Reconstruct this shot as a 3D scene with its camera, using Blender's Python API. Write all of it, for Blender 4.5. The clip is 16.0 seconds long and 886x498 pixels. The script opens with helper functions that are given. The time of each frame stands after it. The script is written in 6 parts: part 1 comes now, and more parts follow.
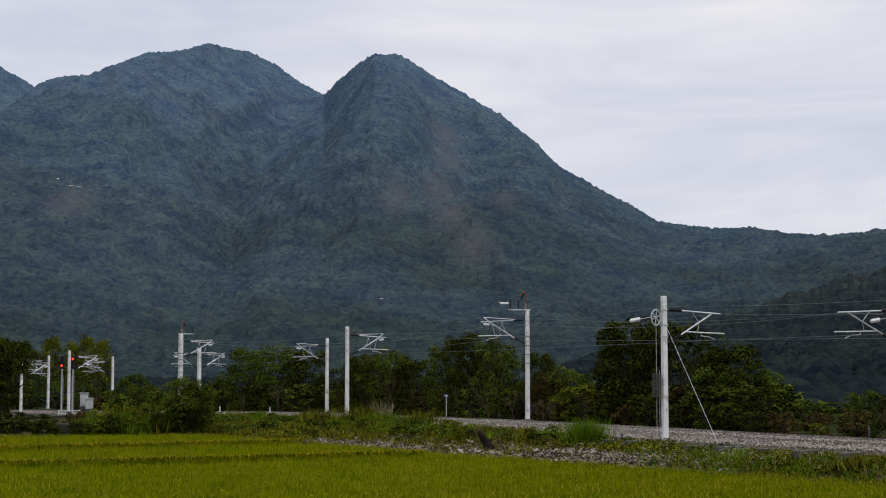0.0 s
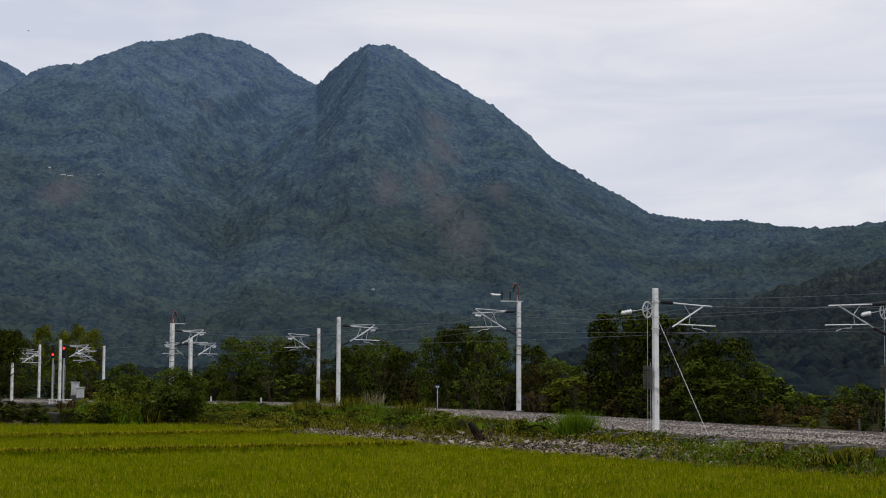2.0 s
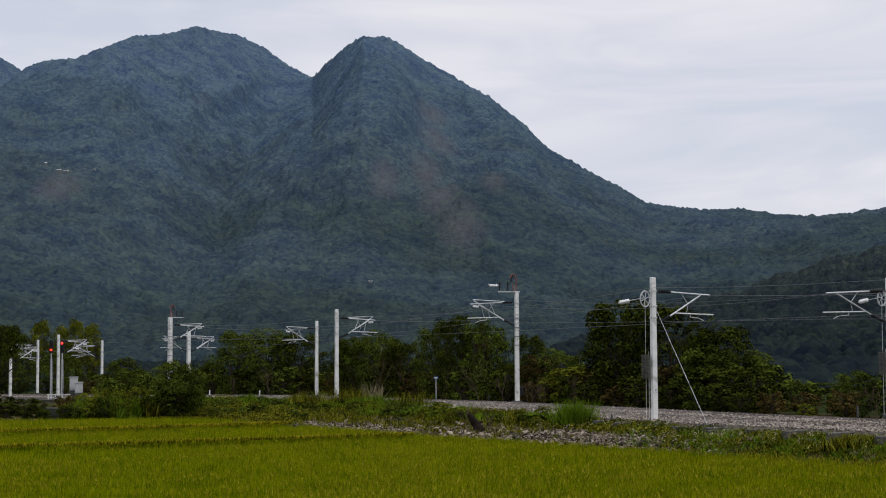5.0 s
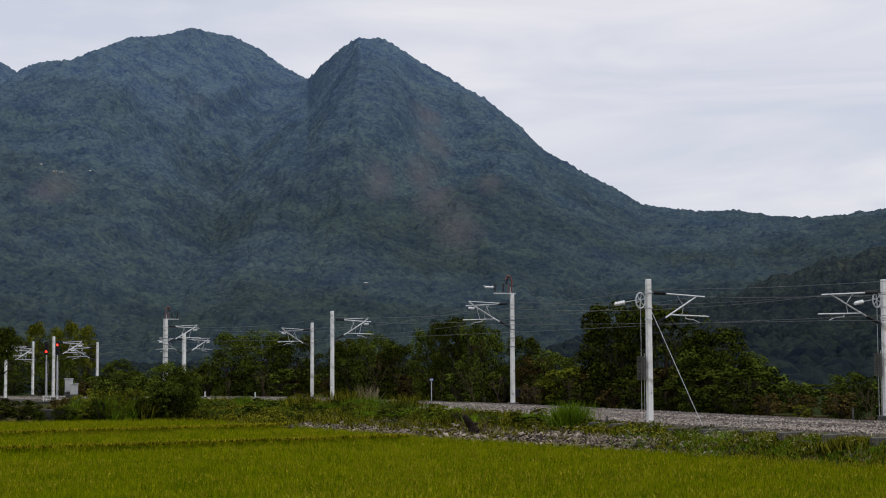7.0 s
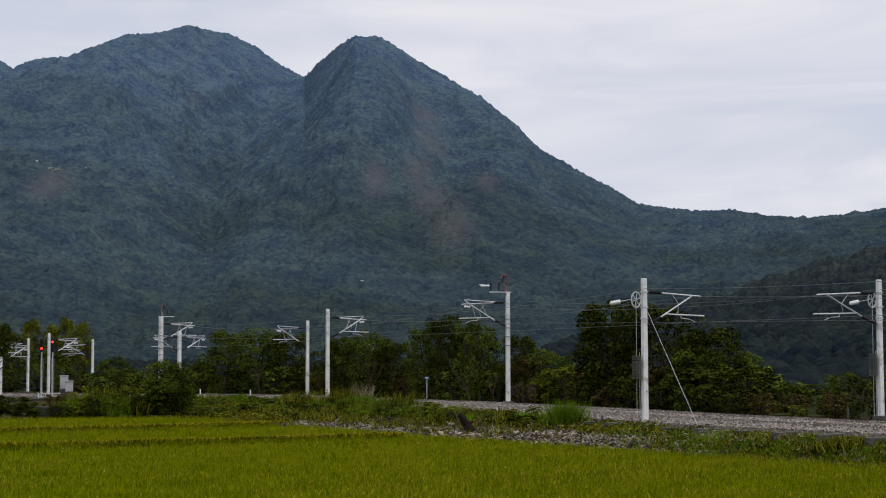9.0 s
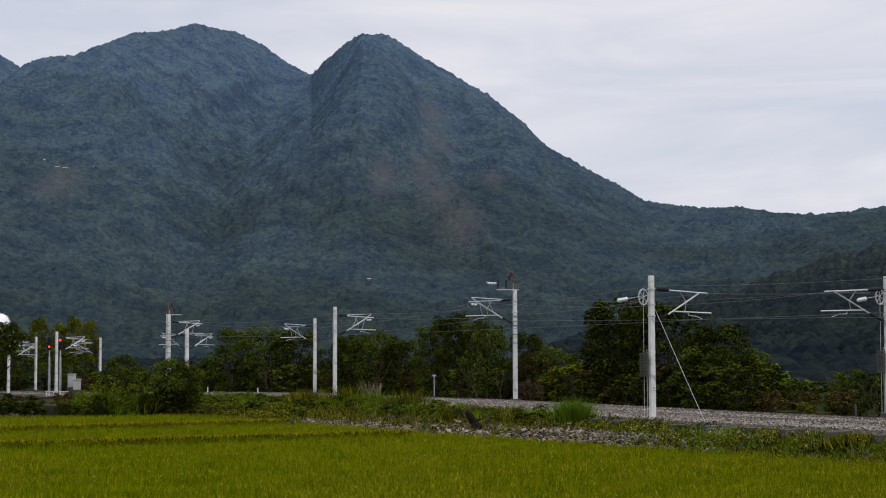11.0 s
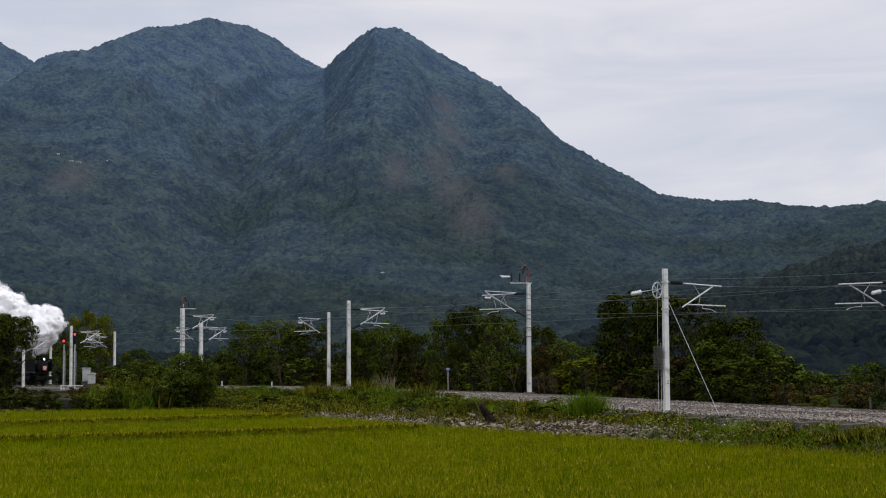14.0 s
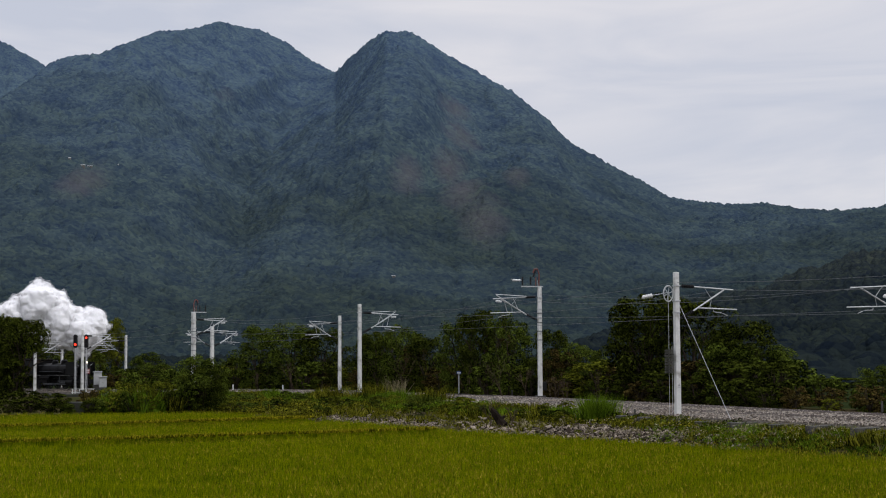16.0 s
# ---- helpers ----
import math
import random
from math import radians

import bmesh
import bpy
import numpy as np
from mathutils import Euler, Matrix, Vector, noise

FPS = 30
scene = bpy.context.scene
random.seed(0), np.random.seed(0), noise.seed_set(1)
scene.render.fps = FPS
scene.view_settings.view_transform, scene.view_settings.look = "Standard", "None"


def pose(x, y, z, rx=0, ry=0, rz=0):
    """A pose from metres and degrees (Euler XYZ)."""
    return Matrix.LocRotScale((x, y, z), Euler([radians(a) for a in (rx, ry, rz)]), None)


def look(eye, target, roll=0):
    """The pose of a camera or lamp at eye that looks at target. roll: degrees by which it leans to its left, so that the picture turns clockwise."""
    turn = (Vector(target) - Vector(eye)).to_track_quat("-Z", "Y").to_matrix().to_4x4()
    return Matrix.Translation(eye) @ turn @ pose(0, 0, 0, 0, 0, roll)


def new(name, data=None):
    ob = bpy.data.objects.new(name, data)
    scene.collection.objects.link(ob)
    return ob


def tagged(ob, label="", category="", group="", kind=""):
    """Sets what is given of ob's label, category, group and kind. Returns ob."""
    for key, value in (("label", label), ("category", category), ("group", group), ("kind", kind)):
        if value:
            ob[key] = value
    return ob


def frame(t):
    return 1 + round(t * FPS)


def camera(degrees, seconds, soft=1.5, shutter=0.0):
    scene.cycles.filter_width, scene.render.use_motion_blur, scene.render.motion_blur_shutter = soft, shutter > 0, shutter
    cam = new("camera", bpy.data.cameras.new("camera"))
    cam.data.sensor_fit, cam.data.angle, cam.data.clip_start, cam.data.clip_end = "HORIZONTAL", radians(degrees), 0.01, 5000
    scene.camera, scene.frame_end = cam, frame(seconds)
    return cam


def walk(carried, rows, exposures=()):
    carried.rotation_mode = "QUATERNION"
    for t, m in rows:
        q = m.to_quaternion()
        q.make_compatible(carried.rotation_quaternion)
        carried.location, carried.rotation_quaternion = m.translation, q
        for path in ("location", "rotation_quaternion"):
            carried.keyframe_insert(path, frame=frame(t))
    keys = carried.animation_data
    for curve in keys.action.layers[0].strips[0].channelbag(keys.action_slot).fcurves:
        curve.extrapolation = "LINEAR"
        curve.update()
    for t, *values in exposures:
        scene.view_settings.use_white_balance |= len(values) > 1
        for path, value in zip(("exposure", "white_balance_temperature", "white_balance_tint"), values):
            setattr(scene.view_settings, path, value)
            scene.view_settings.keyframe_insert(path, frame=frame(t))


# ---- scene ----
# The camera stands still on a raised bank and turns a little.
EYE = (0.0, 0.0, 4.0)
cam = camera(30.46, 16.0, soft=1.1)
# seconds, turn to the right, tilt up, lean to the left, in degrees
TURNS = [
    (0.0, 0.000, 4.546, 0.000), (0.5, -0.009, 4.497, 0.176), (1.0, 0.109, 4.416, 0.220), (1.5, 0.239, 4.349, 0.379),
    (2.0, 0.283, 4.234, 0.303), (2.5, 0.259, 4.174, 0.207), (3.0, 0.250, 4.066, 0.028), (3.5, 0.355, 3.962, -0.078),
    (4.0, 0.320, 3.896, -0.219), (6.5, 0.482, 3.983, -0.274), (7.0, 0.542, 3.983, -0.279), (7.5, 0.551, 3.977, -0.426),
    (8.0, 0.576, 3.966, -0.366), (8.5, 0.661, 3.937, -0.157), (9.0, 0.688, 3.928, -0.067), (11.5, 0.354, 3.769, -0.232),
    (12.0, 0.327, 3.664, -0.378), (12.5, 0.213, 3.692, -0.385), (13.0, 0.115, 3.706, -0.238), (13.5, 0.032, 3.630, -0.199),
    (14.0, -0.039, 3.621, -0.254), (14.5, -0.136, 3.701, -0.284), (15.0, -0.256, 3.742, -0.258), (15.5, -0.347, 3.746, -0.233),
    (16.0, -0.422, 3.746, -0.251)]


def toward(turn, tilt):
    a, b = radians(turn), radians(tilt)
    return (EYE[0] + 100 * math.sin(a) * math.cos(b), EYE[1] + 100 * math.cos(a) * math.cos(b), EYE[2] + 100 * math.sin(b))


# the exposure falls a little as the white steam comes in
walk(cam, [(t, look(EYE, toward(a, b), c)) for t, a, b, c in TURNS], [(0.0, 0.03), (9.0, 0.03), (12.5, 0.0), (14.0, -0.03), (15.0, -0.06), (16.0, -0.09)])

# ---------------------------------------------------------------- light
SUN_UP, SUN_TURN = 52.0, 118.0
world = bpy.data.worlds.new("overcast_sky")
scene.world = world
world.use_nodes = True
wn, wl = world.node_tree.nodes, world.node_tree.links
wn.clear()
w_out = wn.new("ShaderNodeOutputWorld")
w_bg = wn.new("ShaderNodeBackground")
w_sky = wn.new("ShaderNodeTexSky")
w_sky.sky_type, w_sky.sun_disc = "NISHITA", False
w_sky.sun_elevation, w_sky.sun_rotation = radians(SUN_UP), radians(SUN_TURN)
w_co = wn.new("ShaderNodeTexCoord")
w_map = wn.new("ShaderNodeMapping")
w_map.inputs["Scale"].default_value = (2.2, 2.2, 13.0)
w_map.inputs["Rotation"].default_value = (0.0, radians(4), 0.0)
w_noise = wn.new("ShaderNodeTexNoise")
w_noise.inputs["Scale"].default_value = 1.6
w_noise.inputs["Detail"].default_value = 5.0
w_noise.inputs["Roughness"].default_value = 0.5
w_noise.inputs["Distortion"].default_value = 0.6
w_ramp = wn.new("ShaderNodeValToRGB")
w_ramp.color_ramp.elements[0].position, w_ramp.color_ramp.elements[0].color = 0.37, (0.61, 0.64, 0.745, 1)
w_ramp.color_ramp.elements[1].position, w_ramp.color_ramp.elements[1].color = 0.64, (0.85, 0.828, 0.862, 1)
w_dim = wn.new("ShaderNodeVectorMath")
w_dim.operation = "SCALE"
w_dim.inputs["Scale"].default_value = 0.12
w_mix = wn.new("ShaderNodeMix")
w_mix.data_type = "RGBA"
w_mix.inputs["Factor"].default_value = 0.93
wl.new(w_co.outputs["Generated"], w_map.inputs["Vector"])
wl.new(w_map.outputs["Vector"], w_noise.inputs["Vector"])
wl.new(w_noise.outputs["Fac"], w_ramp.inputs["Fac"])
wl.new(w_sky.outputs["Color"], w_dim.inputs[0])
wl.new(w_dim.outputs["Vector"], w_mix.inputs["A"])
wl.new(w_ramp.outputs["Color"], w_mix.inputs["B"])
wl.new(w_mix.outputs["Result"], w_bg.inputs["Color"])
# an overcast sky is brighter overhead than low down
w_xyz = wn.new("ShaderNodeSeparateXYZ")
w_up = wn.new("ShaderNodeMapRange")
for _k, _v in zip(("From Min", "From Max", "To Min", "To Max"), (0.25, 1.0, 1.0, 2.4)):
    w_up.inputs[_k].default_value = _v
wl.new(w_co.outputs["Generated"], w_xyz.inputs[0])
wl.new(w_xyz.outputs["Z"], w_up.inputs["Value"])
wl.new(w_up.outputs["Result"], w_bg.inputs["Strength"])
wl.new(w_bg.outputs["Background"], w_out.inputs["Surface"])

sun_data = bpy.data.lights.new("sun", "SUN")
sun_data.energy, sun_data.angle, sun_data.color = 1.15, radians(14), (1.0, 0.97, 0.92)
sun = new("sun", sun_data)
_a, _e = radians(SUN_TURN), radians(SUN_UP)
sun.matrix_world = look((math.sin(_a) * math.cos(_e) * 50, math.cos(_a) * math.cos(_e) * 50, math.sin(_e) * 50), (0, 0, 0))


# ---------------------------------------------------------------- materials
def material(name, low, high, size=1.0, rough=0.8, bump=0.0, fine=8.0, metal=0.0, gloss=0.5, island=0.0, stain=None, sheen=0.0, random_ob=0.0, bump_dist=0.02):
    """Two-scale procedural surface: low to high colour over noise of the given size in metres, fine grain, optional stains."""
    m = bpy.data.materials.new(name)
    m.use_nodes = True
    n, l = m.node_tree.nodes, m.node_tree.links
    b = n["Principled BSDF"]
    b.inputs["Roughness"].default_value, b.inputs["Metallic"].default_value = rough, metal
    b.inputs["Specular IOR Level"].default_value = gloss
    if sheen:
        b.inputs["Sheen Weight"].default_value = sheen
        b.inputs["Sheen Roughness"].default_value = 0.6
    geo = n.new("ShaderNodeNewGeometry")
    big, small = n.new("ShaderNodeTexNoise"), n.new("ShaderNodeTexNoise")
    big.inputs["Scale"].default_value, big.inputs["Detail"].default_value = 1.0 / size, 4.0
    small.inputs["Scale"].default_value, small.inputs["Detail"].default_value = fine / size, 3.0
    l.new(geo.outputs["Position"], big.inputs["Vector"])
    l.new(geo.outputs["Position"], small.inputs["Vector"])
    add = n.new("ShaderNodeMath")
    add.operation = "MULTIPLY_ADD"
    add.inputs[1].default_value = 0.6
    half = n.new("ShaderNodeMath")
    half.operation = "MULTIPLY"
    half.inputs[1].default_value = 0.4
    l.new(small.outputs["Fac"], half.inputs[0])
    l.new(big.outputs["Fac"], add.inputs[0])
    l.new(half.outputs[0], add.inputs[2])
    fac = add.outputs[0]
    if island or random_ob:
        src = geo.outputs["Random Per Island"] if island else n.new("ShaderNodeObjectInfo").outputs["Random"]
        more = n.new("ShaderNodeMath")
        more.operation = "MULTIPLY_ADD"
        more.inputs[1].default_value = island or random_ob
        off = n.new("ShaderNodeMath")
        off.operation = "SUBTRACT"
        off.inputs[1].default_value = (island or random_ob) / 2
        l.new(src, more.inputs[0])
        l.new(fac, more.inputs[2])
        l.new(more.outputs[0], off.inputs[0])
        fac = off.outputs[0]
    ramp = n.new("ShaderNodeValToRGB")
    ramp.color_ramp.elements[0].position, ramp.color_ramp.elements[0].color = 0.32, (*low, 1)
    ramp.color_ramp.elements[1].position, ramp.color_ramp.elements[1].color = 0.68, (*high, 1)
    l.new(fac, ramp.inputs["Fac"])
    colour = ramp.outputs["Color"]
    if stain:
        sc, scol, amount = stain
        sn = n.new("ShaderNodeTexNoise")
        sn.inputs["Scale"].default_value, sn.inputs["Detail"].default_value = 1.0 / sc, 6.0
        l.new(geo.outputs["Position"], sn.inputs["Vector"])
        sr = n.new("ShaderNodeValToRGB")
        sr.color_ramp.elements[0].position, sr.color_ramp.elements[0].color = 0.62 - 0.25 * amount, (0, 0, 0, 1)
        sr.color_ramp.elements[1].position, sr.color_ramp.elements[1].color = 0.75 - 0.2 * amount, (1, 1, 1, 1)
        l.new(sn.outputs["Fac"], sr.inputs["Fac"])
        mx = n.new("ShaderNodeMix")
        mx.data_type = "RGBA"
        l.new(sr.outputs["Color"], mx.inputs["Factor"])
        l.new(colour, mx.inputs["A"])
        mx.inputs["B"].default_value = (*scol, 1)
        colour = mx.outputs["Result"]
    l.new(colour, b.inputs["Base Color"])
    if bump:
        bn = n.new("ShaderNodeBump")
        bn.inputs["Strength"].default_value, bn.inputs["Distance"].default_value = bump, bump_dist
        l.new(small.outputs["Fac"], bn.inputs["Height"])
        l.new(bn.outputs["Normal"], b.inputs["Normal"])
    return m


def glowing(name, colour, strength):
    m = bpy.data.materials.new(name)
    m.use_nodes = True
    b = m.node_tree.nodes["Principled BSDF"]
    b.inputs["Base Color"].default_value = (*colour, 1)
    b.inputs["Emission Color"].default_value = (*colour, 1)
    b.inputs["Emission Strength"].default_value = strength
    return m


M_CONCRETE = material("mast_concrete", (0.4816, 0.4816, 0.473), (0.6364, 0.6364, 0.6192), 0.6, 0.85, 0.3, 12, stain=(0.5, (0.2924, 0.2838, 0.258), 0.35))
M_STEEL = material("galvanised_steel", (0.344, 0.3526, 0.3612), (0.4988, 0.5074, 0.516), 0.3, 0.5, 0.0, 6, metal=0.55)
M_WIRE = material("weathered_wire", (0.066, 0.0726, 0.0792), (0.1056, 0.1122, 0.1188), 1.0, 0.6, metal=0.4)
M_BLACK = material("black_insulator", (0.006, 0.006, 0.007), (0.016, 0.016, 0.017), 0.1, 0.6, gloss=0.15)
M_WHITE = material("white_porcelain", (0.5676, 0.5676, 0.5676), (0.6708, 0.6708, 0.6622), 0.2, 0.3)
M_REDCABLE = material("red_cable", (0.0924, 0.0198, 0.01452), (0.1716, 0.0462, 0.033), 0.1, 0.6)
M_KERB = material("kerb_concrete", (0.026, 0.025, 0.022), (0.080, 0.075, 0.067), 1.2, 0.9, 0.5, 14, stain=(0.8, (0.030, 0.030, 0.025), 0.5))
M_WALLC = material("mossy_concrete", (0.012, 0.012, 0.010), (0.046, 0.044, 0.038), 0.5, 0.9, 0.6, 12, stain=(0.4, (0.022, 0.028, 0.012), 0.8))
M_BALLAST = material("ballast", (0.0561, 0.04884, 0.04224), (0.1782, 0.1584, 0.1386), 0.35, 1.0, 1.0, 3.0, gloss=0.1, stain=(1.6, (0.0858, 0.066, 0.0495), 0.35), bump_dist=0.06)
M_STONE = material("ballast_stone", (0.0561, 0.04488, 0.03498), (0.3696, 0.3234, 0.2706), 0.5, 1.0, 0.3, 6, gloss=0.1, island=0.9)
M_RUBBLE = material("rubble_stone", (0.026, 0.019, 0.013), (0.270, 0.225, 0.180), 0.4, 1.0, 0.6, 6, gloss=0.1, random_ob=0.8, stain=(0.5, (0.066, 0.066, 0.04), 0.35))
M_RUBBLE_FAR = material("rubble_stone_small", (0.018, 0.013, 0.009), (0.235, 0.195, 0.155), 0.4, 1.0, 0.4, 6, gloss=0.1, island=0.95)
M_RAIL = material("rusty_rail", (0.033, 0.02376, 0.01848), (0.0792, 0.0627, 0.0528), 0.5, 0.5, metal=0.6)
M_SOIL = material("bank_soil", (0.0198, 0.01716, 0.00792), (0.05808, 0.04488, 0.02376), 1.6, 1.0, 0.6, 9, gloss=0.0, stain=(1.2, (0.0264, 0.0363, 0.00924), 0.6))
M_GROUND = material("plain_ground", (0.00924, 0.01584, 0.00528), (0.02376, 0.03036, 0.01188), 6.0, 1.0, 0.4, 12, gloss=0.0)
M_PADDY = material("paddy_floor", (0.0198, 0.0297, 0.00198), (0.0363, 0.0495, 0.0033), 2.5, 1.0, 0.4, 10, gloss=0.0)
M_RICE = material("rice_leaf", (0.042, 0.080, 0.0015), (0.222, 0.236, 0.0028), 2.2, 1.0, 0.0, 7, gloss=0.0, island=0.55)
M_RICE_EDGE = material("ripe_rice", (0.055, 0.060, 0.003), (0.36, 0.31, 0.016), 2.0, 0.9, 0.0, 7, gloss=0.0, island=0.7)
M_EAR = material("rice_ear", (0.110, 0.105, 0.005), (0.250, 0.215, 0.018), 1.5, 0.9, 0.0, 7, gloss=0.0, island=0.6)
# green, dark and brown leaves: near-black low ends paint in shade among the leaves
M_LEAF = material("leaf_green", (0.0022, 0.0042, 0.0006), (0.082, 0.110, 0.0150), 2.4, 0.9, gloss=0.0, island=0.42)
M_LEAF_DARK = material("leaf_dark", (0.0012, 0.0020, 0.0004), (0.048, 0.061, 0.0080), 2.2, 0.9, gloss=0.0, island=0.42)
M_LEAF_YELLOW = material("leaf_yellowish", (0.014, 0.019, 0.002), (0.125, 0.135, 0.0130), 2.2, 0.85, gloss=0.0, island=0.3)
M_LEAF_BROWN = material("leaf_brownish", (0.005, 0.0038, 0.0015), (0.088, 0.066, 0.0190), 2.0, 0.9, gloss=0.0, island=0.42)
M_GRASS = material("weed_green", (0.0075, 0.0110, 0.0012), (0.168, 0.164, 0.0150), 1.0, 0.95, gloss=0.0, island=0.85)
M_GRASS_BRIGHT = material("fresh_grass", (0.028, 0.052, 0.003), (0.125, 0.200, 0.0120), 1.0, 0.9, gloss=0.0, island=0.5)
M_DRY = material("dry_grass", (0.1056, 0.0858, 0.0396), (0.2112, 0.1782, 0.0924), 0.8, 0.85, island=0.5)
M_BARK = material("bark", (0.018, 0.014, 0.010), (0.056, 0.044, 0.033), 0.4, 1.0, 0.7, 9, gloss=0.05)
M_TWIG = material("dry_twig", (0.0363, 0.0264, 0.01716), (0.0924, 0.0693, 0.0462), 0.5, 1.0, 0.3, 8, gloss=0.05)
M_FLOWER = material("pale_flower", (0.473, 0.43, 0.2408), (0.645, 0.6192, 0.43), 0.3, 0.9, gloss=0.05)
M_CHAR = material("charred_wood", (0.006, 0.005, 0.004), (0.026, 0.019, 0.014), 0.3, 1.0, 0.8, 9, gloss=0.05)
M_LOCO = material("black_engine_paint", (0.0025, 0.0025, 0.0027), (0.006, 0.006, 0.0063), 0.6, 0.5, 0.1, 10, gloss=0.10)
M_LOCO_MAT = material("sooty_smokebox", (0.005, 0.005, 0.005), (0.012, 0.0115, 0.011), 0.4, 0.9, 0.2, 10, gloss=0.1)
M_PLATE = material("red_number_plate", (0.1452, 0.0132, 0.0132), (0.2112, 0.0264, 0.0231), 0.2, 0.4)
M_LINE = material("white_lining", (0.473, 0.473, 0.4644), (0.602, 0.602, 0.5848), 0.3, 0.5)


def steam_material():
    """White droplets: light wanders through them and leaves softened."""
    m = material("white_steam", (0.86, 0.86, 0.87), (0.90, 0.90, 0.905), 2.0, 1.0, gloss=0.0)
    b = m.node_tree.nodes["Principled BSDF"]
    b.inputs["Subsurface Weight"].default_value = 1.0
    b.inputs["Subsurface Radius"].default_value = (1.0, 1.0, 1.0)
    b.inputs["Subsurface Scale"].default_value = 0.7
    return m


M_STEAM = steam_material()


def veil(name, clear):
    """Thin steam at the rim of a billow: part of the view passes."""
    m = bpy.data.materials.new(name)
    m.use_nodes = True
    n, l = m.node_tree.nodes, m.node_tree.links
    n.remove(n["Principled BSDF"])
    d, c, y = n.new("ShaderNodeBsdfDiffuse"), n.new("ShaderNodeBsdfTransparent"), n.new("ShaderNodeMixShader")
    d.inputs["Color"].default_value = (0.89, 0.89, 0.90, 1)
    y.inputs["Fac"].default_value = clear
    l.new(d.outputs[0], y.inputs[1])
    l.new(c.outputs[0], y.inputs[2])
    l.new(y.outputs[0], n["Material Output"].inputs["Surface"])
    return m


M_VEIL, M_HAZE = veil("steam_veil", 0.6), veil("steam_haze", 0.85)
M_CABINET = material("cabinet_grey", (0.2924, 0.301, 0.301), (0.4128, 0.4214, 0.4214), 0.6, 0.55, stain=(0.6, (0.3096, 0.301, 0.2838), 0.3))
M_SIGN = material("blue_sign", (0.016, 0.040, 0.120), (0.024, 0.056, 0.150), 0.2, 0.6, gloss=0.2)
M_ROOF = material("pale_roof", (0.48, 0.49, 0.50), (0.62, 0.62, 0.62), 2.0, 0.7, gloss=0.2)
M_HOUSE = material("house_wall", (0.09, 0.088, 0.085), (0.15, 0.147, 0.14), 2.0, 0.9, gloss=0.1)
M_RED = glowing("signal_red", (1.0, 0.035, 0.015), 2.5)
M_LAMP = glowing("head_lamp", (1.0, 0.80, 0.60), 6.0)


